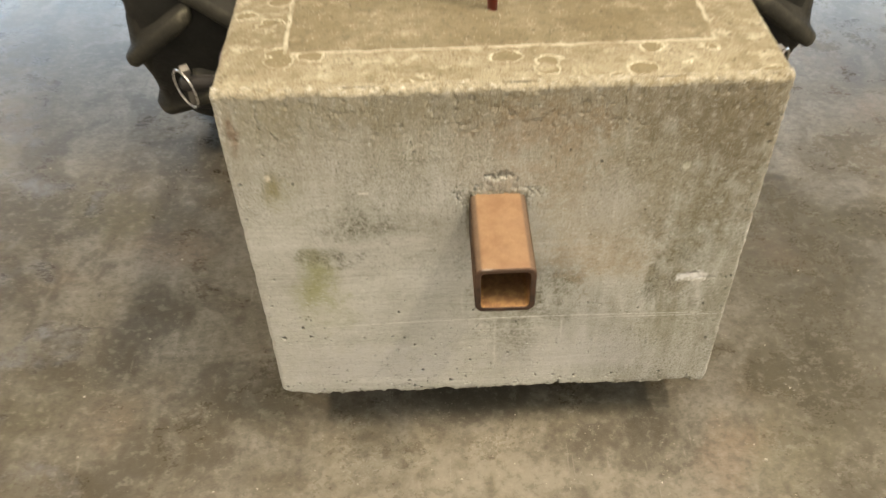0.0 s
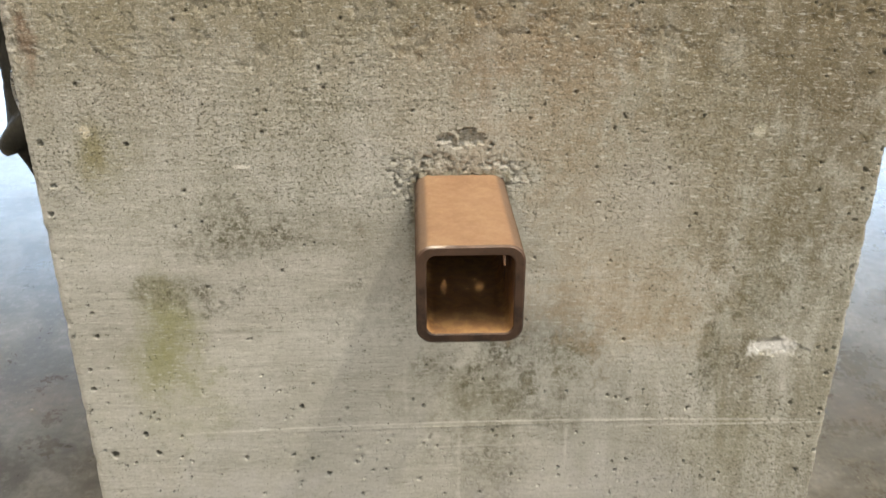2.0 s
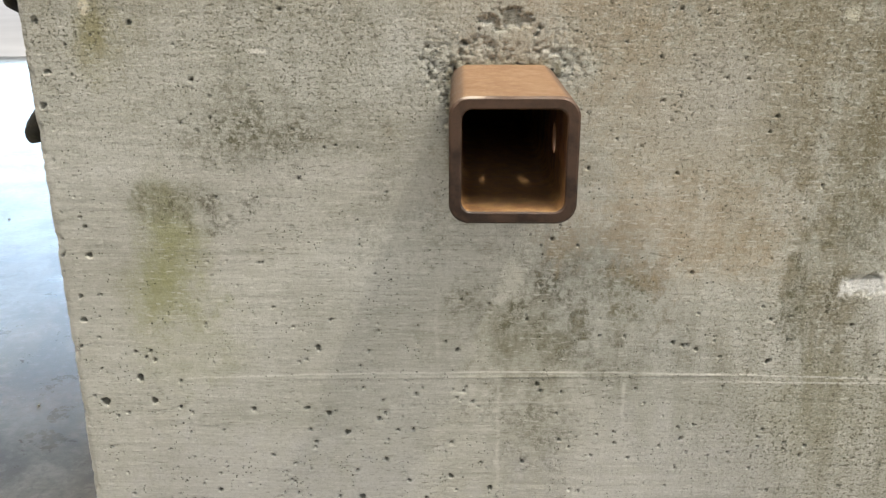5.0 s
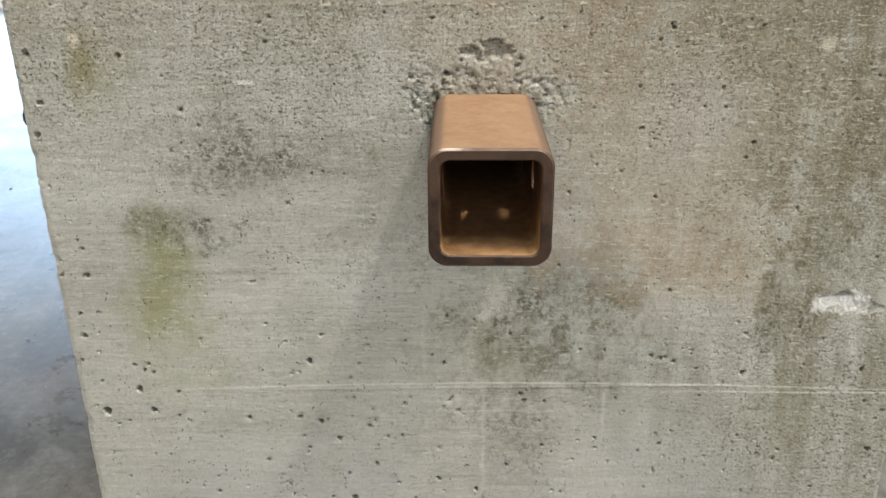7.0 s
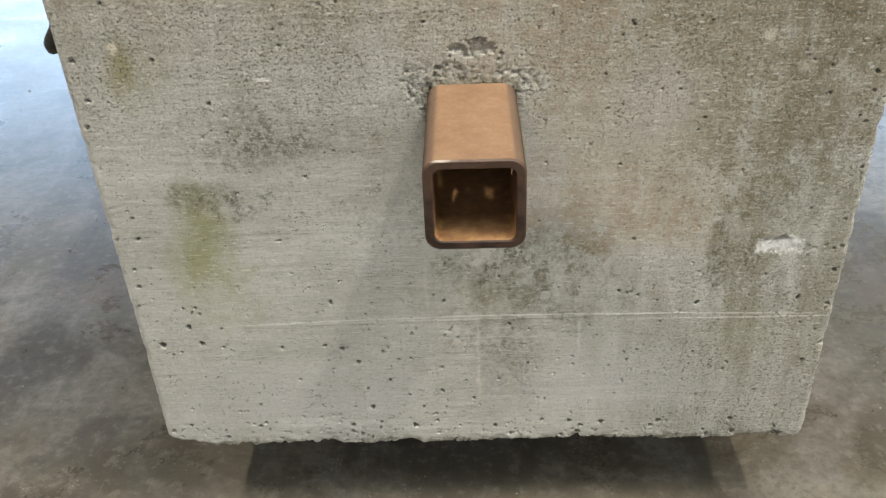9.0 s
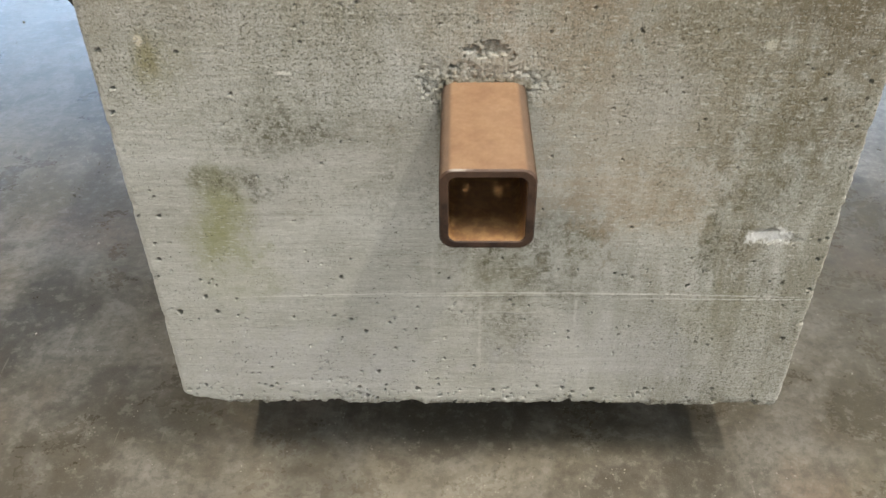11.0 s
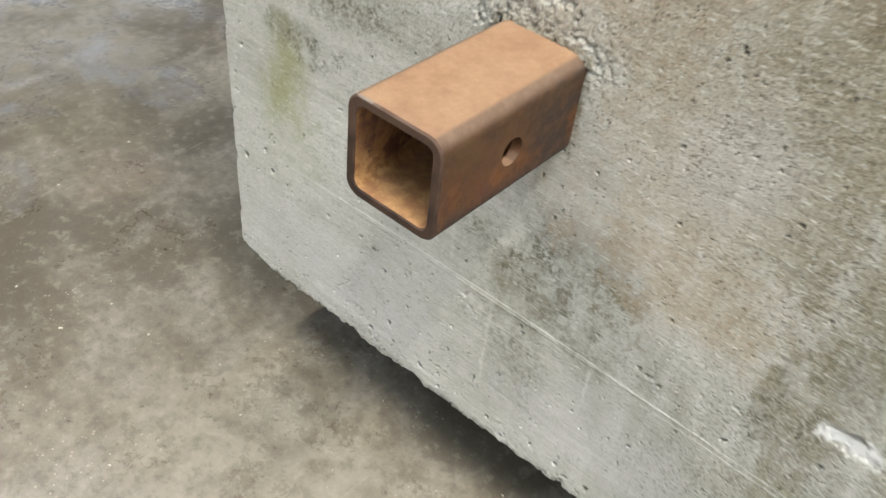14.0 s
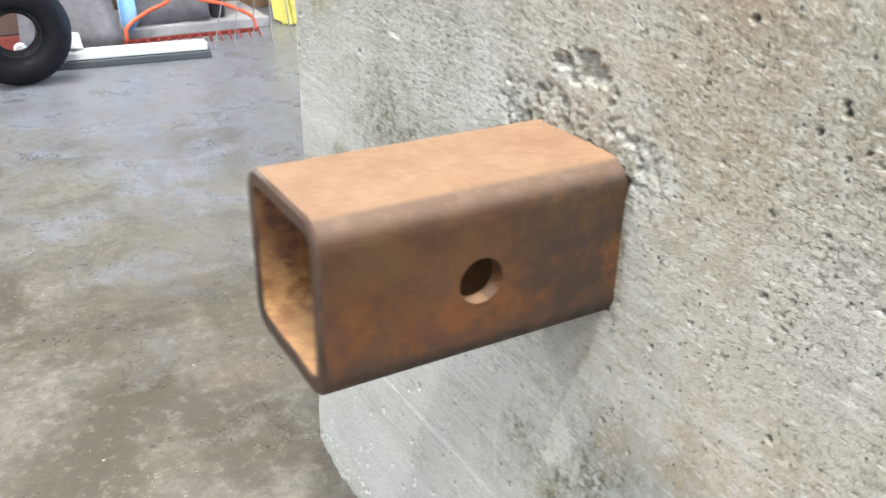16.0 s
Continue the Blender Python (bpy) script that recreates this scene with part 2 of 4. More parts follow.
    stain(-0.284, 0.553, 0.007, 0.018, (0.17, 0.085, 0.05), 0.75, False)
    stain(-0.255, 0.488, 0.0036, 0.0046, (0.64, 0.58, 0.45), 0.95, False, 0.2, 0.1)
    stain(-0.151, 0.462, 0.0066, 0.0016, (0.68, 0.66, 0.60), 0.95, False, 0.25, 0.1)
    stain(0.211, 0.485, 0.0050, 0.0050, (0.60, 0.57, 0.47), 0.75, False, 0.4, 0.3)
    stain(0.060, 0.2635, 0.0042, 0.0042, (0.50, 0.49, 0.45), 0.7, False, 0.25, 0.1)
    # thin pale seam left by the form; towards the end it doubles
    for z0, bow, x0, x1, x2, x3, k in ((0.2436, 0.085, -0.24, -0.15, 0.23, 0.33, 0.80), (0.2372, 0.01, 0.10, 0.18, 0.40, 0.50, 0.72), (0.2200, 0.0, -0.05, -0.01, 0.05, 0.09, 0.30)):
        off_x = a.math("SUBTRACT", x, 0.06)
        run = a.math("SUBTRACT", a.math("ADD", z0 - 0.0012, a.mul(a.noise(14, 3), 0.0024)), a.mul(a.mul(off_x, off_x), bow))
        off = a.math("ABSOLUTE", a.math("SUBTRACT", z, run))
        seam = a.mul(a.step(off, 0.0011, 0.0003), a.mul(a.step(x, x0, x1), a.step(x, x3, x2)))
        base = a.mix(a.mul(a.mul(seam, a.step(a.noise(46, 4), 0.30, 0.52, 0.35, 1.0)), k), base, (0.70, 0.69, 0.645))
    # faint upright marks of board joints
    for jx, z0, z1, k in ((0.003, 0.14, 0.24, 0.28), (0.090, 0.19, 0.243, 0.42), (-0.040, 0.24, 0.30, 0.20)):
        off = a.math("ABSOLUTE", a.math("SUBTRACT", x, a.math("ADD", jx - 0.003, a.mul(a.noise(30, 3), 0.006))))
        mark = a.mul(a.step(off, 0.0020, 0.0006), a.mul(a.step(z, z0, z0 + 0.02), a.step(z, z1, z1 - 0.01)))
        base = a.mix(a.mul(mark, k), base, (0.66, 0.65, 0.61))
    # the rounded upper edge weathers like the top
    lip = a.step(a.math("ADD", z, a.mul(a.math("SUBTRACT", mid, 0.5), 0.012)), 0.5915, 0.5945)
    base = a.mix(a.mul(lip, 0.85), base, a.mix(a.step(mid, 0.46, 0.62), (0.345, 0.308, 0.225), (0.225, 0.186, 0.115)))
    # broken lower edge with brown dirt
    brk = a.mul(a.step(a.math("ADD", z, a.mul(a.noise(70, 5), 0.022)), 0.1165, 0.108), a.step(a.noise(150, 5, 0.7), 0.42, 0.54))
    base = a.mix(a.mul(brk, 0.60), base, (0.110, 0.090, 0.062))
    # pale crushed grain along the upright edges
    rim = a.math("ABSOLUTE", a.math("SUBTRACT", x, (BX0 + BX1) / 2))
    rim = a.step(a.math("ADD", rim, a.mul(a.noise(60, 5), 0.010)), (BX1 - BX0) / 2 - 0.0005, (BX1 - BX0) / 2 + 0.004)
    rim = a.mul(rim, a.step(x, -0.1, 0.2, 1.0, 0.35))
    base = a.mix(a.mul(rim, a.step(a.noise(170, 4, 0.7), 0.40, 0.58, 0.05, 0.45)), base, (0.60, 0.58, 0.545))
    # olive grime in the joint over the steel tube; its contact shadow painted along the sides
    joint = a.math("MAXIMUM", a.math("ABSOLUTE", a.math("SUBTRACT", x, 0.0015)), a.math("ABSOLUTE", a.math("SUBTRACT", z, 0.4212)))
    joint = a.mul(a.step(a.math("ADD", joint, a.mul(a.noise(160, 5), 0.008)), 0.0425, 0.0370), a.step(z, 0.385, 0.430, 0.45, 1.0))
    base = a.mix(a.mul(joint, a.step(a.noise(110, 5), 0.36, 0.60, 0.25, 0.80)), base, (0.125, 0.102, 0.045))
    # open sand grain where the skin has gone: dark pits and pale grains
    crowd = a.mul(a.step(a.noise(14, 5, 0.7), 0.36, 0.62, 0.35, 1.0), a.mul(a.step(weather, 0.0, 1.0, 0.20, 1.0), a.step(high, 0.0, 1.0, 1.0, 0.55)))
    pits = a.step(a.noise(1, 3, 0.6, a.scaled(330, 330, 430)), 0.540, 0.610)
    base = a.mix(a.mul(a.mul(pits, crowd), 0.82), base, (0.112, 0.103, 0.068))
    dash = a.step(a.noise(1, 3, 0.55, a.scaled(130, 130, 620)), 0.585, 0.645)
    base = a.mix(a.mul(a.mul(dash, a.step(a.noise(11, 5, 0.7), 0.40, 0.62, 0.15, 1.0)), 0.50), base, (0.125, 0.115, 0.082))
    pale_dash = a.step(a.noise(1, 3, 0.55, a.scaled(120, 120, 520, (3.1, 0, 1.7))), 0.58, 0.66)
    base = a.mix(a.mul(pale_dash, 0.42), base, (0.70, 0.69, 0.645))
    base = a.mix(a.mul(a.step(fine, 0.52, 0.62), a.step(weather, 0.0, 1.0, 0.16, 0.52)), base, (0.150, 0.138, 0.100))
    base = a.mix(a.mul(a.step(fine, 0.46, 0.35), a.step(weather, 0.0, 1.0, 0.16, 0.46)), base, (0.66, 0.645, 0.585))
    # air holes coloured near black, the shade inside them painted in
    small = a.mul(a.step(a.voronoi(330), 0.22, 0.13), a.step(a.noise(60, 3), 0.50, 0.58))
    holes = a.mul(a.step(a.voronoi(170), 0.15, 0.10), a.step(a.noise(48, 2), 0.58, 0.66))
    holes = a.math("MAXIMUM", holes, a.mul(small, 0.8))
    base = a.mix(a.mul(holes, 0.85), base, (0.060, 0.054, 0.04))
    # pits and hollows darkened by depth, as painted shade
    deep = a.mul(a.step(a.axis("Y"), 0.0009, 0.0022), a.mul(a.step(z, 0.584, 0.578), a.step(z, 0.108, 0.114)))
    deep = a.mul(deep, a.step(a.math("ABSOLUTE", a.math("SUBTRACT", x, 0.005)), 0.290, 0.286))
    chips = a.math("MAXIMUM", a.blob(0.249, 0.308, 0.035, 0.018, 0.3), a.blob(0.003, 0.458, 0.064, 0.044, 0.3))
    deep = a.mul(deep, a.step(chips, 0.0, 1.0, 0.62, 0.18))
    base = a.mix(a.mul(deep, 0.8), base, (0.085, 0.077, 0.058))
    # fresh break, clean and pale
    stain(0.250, 0.309, 0.0175, 0.0070, (0.76, 0.755, 0.735), 0.95, False, 0.30, 0.95)
    stain(0.245, 0.3155, 0.012, 0.0020, (0.20, 0.19, 0.165), 0.7, False, 0.4, 0.2)
    stain(0.002, 0.462, 0.042, 0.014, (0.30, 0.282, 0.225), 0.40, False)
    # crease shade painted by mesh curvature, raised grain slightly paler
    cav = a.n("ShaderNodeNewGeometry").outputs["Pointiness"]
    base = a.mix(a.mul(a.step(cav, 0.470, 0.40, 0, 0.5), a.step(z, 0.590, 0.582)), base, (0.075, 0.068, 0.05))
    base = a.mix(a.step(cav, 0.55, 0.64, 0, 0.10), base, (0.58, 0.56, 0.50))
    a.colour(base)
    a.rough(0.92)
    a.b.inputs["Specular IOR Level"].default_value = 0.3
    a.bump(a.math("MULTIPLY", fine, a.step(weather, 0, 1, 0.35, 1.0)), 0.0007, 0.9)
    a.bump(a.mul(a.noise(300, 5, 0.72), weather), 0.0005, 0.7)
    a.bump(a.mul(pits, crowd), -0.0004, 0.8)
    a.bump(holes, -0.0010, 1.0)
    a.bump(tiny, 0.0003, 0.6)
    return a.m


def concrete_top():
    a = Mat("weathered_concrete_top", 0.92)
    fine, big, mid = a.noise(420, 5, 0.72), a.noise(14, 6, 0.65), a.noise(70, 5, 0.68)
    base = a.mix(a.step(big, 0.3, 0.7), (0.205, 0.172, 0.106), (0.325, 0.288, 0.205))
    base = a.mix(a.step(mid, 0.46, 0.64, 0, 0.55), base, (0.330, 0.300, 0.225))
    base = a.mix(a.mul(a.step(fine, 0.48, 0.62), 0.58), base, (0.135, 0.106, 0.058))
    base = a.mix(a.step(a.noise(46, 7, 0.75), 0.50, 0.62, 0, 0.55), base, (0.150, 0.118, 0.064))
    base = a.mix(a.step(a.noise(30, 7, 0.75), 0.52, 0.64, 0, 0.70), base, (0.46, 0.42, 0.32))
    x = a.math("ABSOLUTE", a.math("SUBTRACT", a.axis("X"), 0.007))
    y = a.axis("Y")
    wob = a.mul(a.math("SUBTRACT", a.noise(40, 3), 0.5), 0.008)
    inner = a.mul(a.step(a.math("ADD", x, wob), 0.238, 0.234), a.step(a.math("ADD", y, wob), 0.074, 0.078))
    film = a.mul(inner, a.step(a.noise(12, 5, 0.7), 0.30, 0.62, 0.30, 0.80))
    base = a.mix(film, base, (0.150, 0.120, 0.066))
    base = a.mix(a.mul(inner, a.step(mid, 0.5, 0.66, 0, 0.6)), base, (0.118, 0.095, 0.052))
    ex = a.step(a.math("ABSOLUTE", a.math("SUBTRACT", a.math("ADD", x, wob), 0.235)), 0.0035, 0.001)
    ey = a.step(a.math("ABSOLUTE", a.math("SUBTRACT", a.math("ADD", y, wob), 0.075)), 0.003, 0.001)
    edge = a.math("MAXIMUM", a.mul(ex, a.step(y, 0.07, 0.078)), a.mul(ey, a.step(x, 0.240, 0.232)))
    base = a.mix(a.mul(edge, a.step(a.noise(25, 3), 0.35, 0.6, 0.15, 0.85)), base, (0.517, 0.479, 0.380))
    # worn islands with a pale outline, and pock marks
    isle = a.math("ADD", a.voronoi(30, a.scaled(0.75, 1, 1)), a.mul(a.noise(52, 5, 0.65), 0.60))
    pick = a.step(a.noise(13, 2), 0.42, 0.48)
    outer = a.mul(a.math("SUBTRACT", 1.0, inner), pick)
    base = a.mix(a.mul(a.mul(a.step(isle, 0.71, 0.66), outer), a.step(mid, 0.4, 0.62, 0.45, 0.95)), base, (0.58, 0.54, 0.43))
    worn = a.mul(a.step(isle, 0.645, 0.615), outer)
    base = a.mix(a.mul(worn, 0.90), base, (0.165, 0.130, 0.068))
    pock = a.mul(a.step(a.voronoi(150), 0.28, 0.15), a.step(a.noise(40, 3), 0.42, 0.52))
    pock = a.math("MAXIMUM", pock, a.mul(a.step(a.voronoi(75), 0.20, 0.12), a.step(a.noise(30, 2), 0.50, 0.58)))
    base = a.mix(a.mul(pock, 0.60), base, (0.110, 0.086, 0.048))
    dots = a.mul(a.step(a.voronoi(290), 0.30, 0.16), a.step(a.noise(90, 3), 0.46, 0.56))
    base = a.mix(a.mul(dots, 0.55), base, (0.085, 0.066, 0.038))
    pale = a.mul(a.step(a.voronoi(210, a.scaled(1, 1, 1, (0.3, 0.1, 0))), 0.26, 0.12), a.step(a.noise(60, 3), 0.46, 0.56))
    base = a.mix(a.mul(pale, 0.55), base, (0.56, 0.52, 0.42))
    a.colour(base)
    a.bump(fine, 0.0014, 0.9)
    a.bump(a.noise(190, 5, 0.7), 0.0016, 0.7)
    a.bump(worn, -0.0014, 0.9)
    a.bump(pock, -0.0025, 1.0)
    return a.m


def floor_concrete():
    a = Mat("sealed_concrete_floor", 0.4)
    # wavering coordinates for trowel marks and stains
    sh = a.n("ShaderNodeVectorMath")
    sh.operation = "MULTIPLY_ADD"
    a.put(sh.inputs[0], a.n("ShaderNodeTexNoise", Vector=a.pos, Scale=5.0, Detail=2.0).outputs["Color"])
    sh.inputs[1].default_value = (0.13, 0.13, 0.13)
    a.put(sh.inputs[2], a.pos)
    flat_pos, a.pos = a.pos, sh.outputs[0]
    big, mid, warp = a.noise(2.2, 6, 0.62), a.noise(8, 6, 0.62), a.noise(5.5, 6, 0.64)
    patch, swirl = a.noise(24, 5, 0.60), a.noise(1, 6, 0.62, a.scaled(12, 5, 1))
    a.pos = flat_pos
    fine, grain = a.noise(140, 5, 0.7), a.noise(520, 3, 0.7)
    base = a.mix(a.step(big, 0.36, 0.62), (0.092, 0.076, 0.050), (0.165, 0.150, 0.120))
    base = a.mix(a.step(mid, 0.46, 0.63, 0, 0.50), base, (0.225, 0.209, 0.178))
    base = a.mix(a.step(warp, 0.48, 0.60, 0, 0.76), base, (0.060, 0.050, 0.034))
    base = a.mix(a.step(swirl, 0.53, 0.64, 0, 0.38), base, (0.245, 0.230, 0.200))
    base = a.mix(a.step(patch, 0.47, 0.70, 0, 0.34), base, (0.072, 0.060, 0.043))
    base = a.mix(a.step(a.noise(4.2, 5), 0.56, 0.70, 0, 0.45), base, (0.185, 0.132, 0.092))
    base = a.mix(a.step(a.noise(3.4, 5), 0.56, 0.70, 0, 0.35), base, (0.120, 0.112, 0.066))
    base = a.mix(a.step(fine, 0.46, 0.70, 0, 0.50), base, (0.068, 0.062, 0.046))
    base = a.mix(a.step(grain, 0.54, 0.70, 0, 0.28), base, (0.275, 0.255, 0.22))
    here = a.pos
    a.pos = a.n("ShaderNodeCombineXYZ", X=a.axis("X"), Z=a.axis("Y")).outputs[0]
    edge = a.math("SUBTRACT", a.mul(mid, 3.0), 1.5)
    pale = a.mul(a.blob(0.02, -0.16, 0.36, 0.16, 0.5, edge), a.step(patch, 0.40, 0.62, 0.80, 0.30))
    base = a.mix(pale, base, (0.220, 0.202, 0.164))
    # painted shade on the floor left of the block
    base = a.mix(a.mul(a.blob(-0.56, -0.02, 0.22, 0.28, 0.5, edge), 0.30), base, (0.070, 0.058, 0.040))
    base = a.mix(a.mul(a.blob(0.62, 0.20, 0.20, 0.35, 0.5, edge), 0.45), base, (0.085, 0.078, 0.056))
    # bluish daylight near the tools, painted into the floor colour
    daylit = a.mul(a.blob(-2.0, 0.40, 0.85, 1.0, 0.55, edge), a.step(patch, 0.40, 0.62, 0.85, 0.45))
    base = a.mix(daylit, base, (0.225, 0.243, 0.285))
    a.pos = here
    grit = a.noise(62, 7, 0.68)
    base = a.mix(a.step(grit, 0.50, 0.62, 0, 0.40), base, (0.062, 0.053, 0.039))
    base = a.mix(a.step(grit, 0.47, 0.37, 0, 0.34), base, (0.262, 0.243, 0.208))
    bits = a.mul(a.step(a.voronoi(130), 0.17, 0.10), a.step(a.noise(11, 4), 0.52, 0.60))
    base = a.mix(a.mul(bits, 0.65), base, (0.330, 0.305, 0.260))
    rub = a.mul(a.step(a.noise(1, 3, 0.5, a.scaled(190, 9, 1)), 0.66, 0.72), a.step(a.noise(6, 3), 0.5, 0.6))
    base = a.mix(a.mul(rub, 0.30), base, (0.300, 0.280, 0.245))
    # one long, faint crack wandering over the floor
    run = a.math("ADD", a.mul(a.axis("X"), 0.42), a.mul(a.noise(7, 6, 0.6), 0.16))
    off = a.math("ABSOLUTE", a.math("SUBTRACT", a.math("SUBTRACT", a.axis("Y"), run), 0.42))
    crack = a.mul(a.step(off, 0.005, 0.0008), a.mul(a.step(a.noise(15, 4), 0.40, 0.62), a.step(a.axis("X"), -0.2, -0.4)))
    base = a.mix(a.mul(crack, 0.45), base, (0.045, 0.037, 0.027))
    a.colour(base)
    a.b.inputs["Specular IOR Level"].default_value = 0.52
    a.rough(a.math("ADD", a.step(mid, 0.3, 0.7, 0.18, 0.30), a.mul(fine, 0.14)))
    a.bump(fine, 0.0003, 0.7)
    return a.m


def rust():
    a = Mat("dusty_rusted_steel", 0.75)
    big, mid, fine = a.noise(38, 6, 0.65), a.noise(140, 6, 0.7), a.noise(800, 4, 0.7)
    base = a.mix(a.step(big, 0.34, 0.64), (0.040, 0.016, 0.005), (0.074, 0.033, 0.009))
    base = a.mix(a.step(mid, 0.50, 0.66, 0, 0.50), base, (0.062, 0.028, 0.012))
    base = a.mix(a.step(fine, 0.52, 0.75, 0, 0.16), base, (0.20, 0.100, 0.04))
    nd = a.n("ShaderNodeSeparateXYZ", Vector=a.n("ShaderNodeNewGeometry").outputs["Normal"])
    x, y, z = (a.axis(k) for k in "XYZ")
    out = a.step(a.math("MAXIMUM", a.math("ABSOLUTE", x), a.math("ABSOLUTE", z)), 0.0268, 0.0275)
    inside = a.math("SUBTRACT", 1.0, out)
    # yellow-brown blotches, fresh orange rust low on the flanks, black scale along the lowest corner
    base = a.mix(a.step(a.noise(55, 5, 0.7), 0.48, 0.62, 0, 0.65), base, (0.072, 0.037, 0.010))
    low = a.step(z, 0.022, -0.018)
    base = a.mix(a.mul(low, a.step(a.noise(48, 6, 0.7), 0.42, 0.58, 0.15, 0.9)), base, (0.130, 0.042, 0.006))
    base = a.mix(a.mul(low, a.step(a.noise(70, 6, 0.7), 0.50, 0.60, 0.0, 0.75)), base, (0.060, 0.022, 0.011))
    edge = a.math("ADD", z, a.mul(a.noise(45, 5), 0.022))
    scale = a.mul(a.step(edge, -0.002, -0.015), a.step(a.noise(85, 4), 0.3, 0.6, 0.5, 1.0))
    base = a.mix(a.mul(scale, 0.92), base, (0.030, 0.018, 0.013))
    # painted shade on the tube's outside, deeper towards the concrete
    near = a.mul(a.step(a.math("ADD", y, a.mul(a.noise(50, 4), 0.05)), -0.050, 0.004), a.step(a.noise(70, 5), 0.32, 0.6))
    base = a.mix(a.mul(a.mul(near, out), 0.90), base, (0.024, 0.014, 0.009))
    base = a.mix(a.mul(inside, 0.6), base, a.mix(a.step(big, 0.35, 0.65), (0.085, 0.028, 0.008), (0.200, 0.082, 0.018)))
    # tan dust in the bore, with dark red blotches where it has flaked
    base = a.mix(a.mul(inside, a.step(z, 0.006, -0.024, 0.20, 0.90)), base, a.mix(a.step(mid, 0.38, 0.64), (0.230, 0.105, 0.034), (0.430, 0.250, 0.098)))
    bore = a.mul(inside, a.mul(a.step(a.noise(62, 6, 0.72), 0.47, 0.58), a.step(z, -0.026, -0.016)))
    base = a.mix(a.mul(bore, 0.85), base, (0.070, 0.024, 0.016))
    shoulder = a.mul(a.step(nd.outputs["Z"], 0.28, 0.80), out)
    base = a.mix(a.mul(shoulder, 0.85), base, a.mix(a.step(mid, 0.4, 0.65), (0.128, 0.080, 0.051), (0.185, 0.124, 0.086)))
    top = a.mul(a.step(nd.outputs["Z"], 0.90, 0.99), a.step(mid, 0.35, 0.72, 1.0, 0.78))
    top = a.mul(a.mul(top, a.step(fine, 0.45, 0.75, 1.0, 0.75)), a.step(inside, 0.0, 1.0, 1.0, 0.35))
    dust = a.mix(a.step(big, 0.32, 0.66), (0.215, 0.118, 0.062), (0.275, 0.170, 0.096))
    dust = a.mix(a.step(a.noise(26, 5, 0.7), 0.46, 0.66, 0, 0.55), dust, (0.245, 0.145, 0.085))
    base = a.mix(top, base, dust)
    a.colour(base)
    a.rough(a.step(mid, 0.3, 0.7, 0.55, 0.85))
    a.bump(fine, 0.0003, 0.8)
    a.bump(mid, 0.0006, 0.6)
    return a.m


def cut_edge():
    """Sawn steel rim, dark, with its lit upper half painted tan."""
    a = Mat("cut_steel_edge", 0.45, 0.2)
    mid, fine = a.noise(90, 6, 0.7), a.noise(500, 4, 0.7)
    base = a.mix(a.step(mid, 0.38, 0.62), (0.030, 0.017, 0.012), (0.070, 0.039, 0.026))
    hi = a.step(a.math("ADD", a.axis("Z"), a.mul(a.math("SUBTRACT", mid, 0.5), 0.06)), -0.012, 0.034)
    base = a.mix(a.mul(hi, 0.50), base, (0.128, 0.072, 0.046))
    base = a.mix(a.step(fine, 0.52, 0.7, 0, 0.5), base, (0.045, 0.026, 0.02))
    worn = a.mul(a.step(a.axis("Z"), 0.0310, 0.0319), a.mul(a.step(a.noise(75, 4), 0.44, 0.56), a.step(a.axis("X"), -0.008, -0.020, 0.06, 1.0)))
    base = a.mix(a.mul(worn, 0.7), base, (0.45, 0.40, 0.35))
    a.put(a.b.inputs["Metallic"], a.step(worn, 0.2, 0.9, 0.2, 0.9))
    a.colour(base)
    a.rough(a.step(mid, 0.3, 0.7, 0.35, 0.6))
    a.bump(fine, 0.0002, 0.7)
    return a.m


def rubber(name, colour, dust):
    a = Mat(name, 0.65)
    big, fine = a.noise(14, 5, 0.6), a.noise(160, 5, 0.65)
    base = a.mix(a.step(big, 0.35, 0.7), colour, tuple(c * 1.8 for c in colour))
    base = a.mix(a.step(fine, 0.54, 0.75, 0, 0.4), base, tuple(c * 0.4 for c in dust))
    # dried mud rubbed on to the crests of the lugs
    crest = a.step(a.n("ShaderNodeNewGeometry").outputs["Pointiness"], 0.515, 0.60)
    base = a.mix(a.mul(crest, a.step(a.noise(45, 5, 0.7), 0.36, 0.62, 0.15, 0.9)), base, dust)
    a.b.inputs["Specular IOR Level"].default_value = 0.22
    a.colour(base)
    a.rough(a.step(fine, 0.3, 0.7, 0.48, 0.75))
    a.bump(fine, 0.0006, 0.7)
    return a.m


M_FACE, M_TOP, M_FLOOR = concrete_face(), concrete_top(), floor_concrete()
M_RUST = rust()
M_CUT = cut_edge()
M_LUG = rubber("worn_lug_rubber", (0.020, 0.0190, 0.0155), (0.195, 0.180, 0.132))
M_RUBBER, M_TYRE = rubber("tractor_tyre_rubber", (0.0110, 0.0108, 0.0095), (0.135, 0.128, 0.102)), rubber("barrow_tyre_rubber", (0.005, 0.005, 0.007), (0.03, 0.03, 0.03))
M_RED = plain("red_paint", (0.20, 0.028, 0.018), 0.5, 0, 90, 0.35)
M_ORANGE = plain("orange_red_paint", (0.75, 0.14, 0.055), 0.45, 0, 90, 0.25)
M_LINK = plain("rusty_brown_link", (0.10, 0.052, 0.035), 0.6, 0.1, 120, 0.45)
M_GRIME = plain("grimy_steel", (0.016, 0.013, 0.011), 0.7, 0.0, 120, 0.4)
M_STEEL = plain("bright_steel", (0.62, 0.61, 0.58), 0.3, 1.0, 300, 0.2)
M_TINE = plain("dusty_spring_steel", (0.25, 0.245, 0.25), 0.55, 0.2, 200, 0.3)
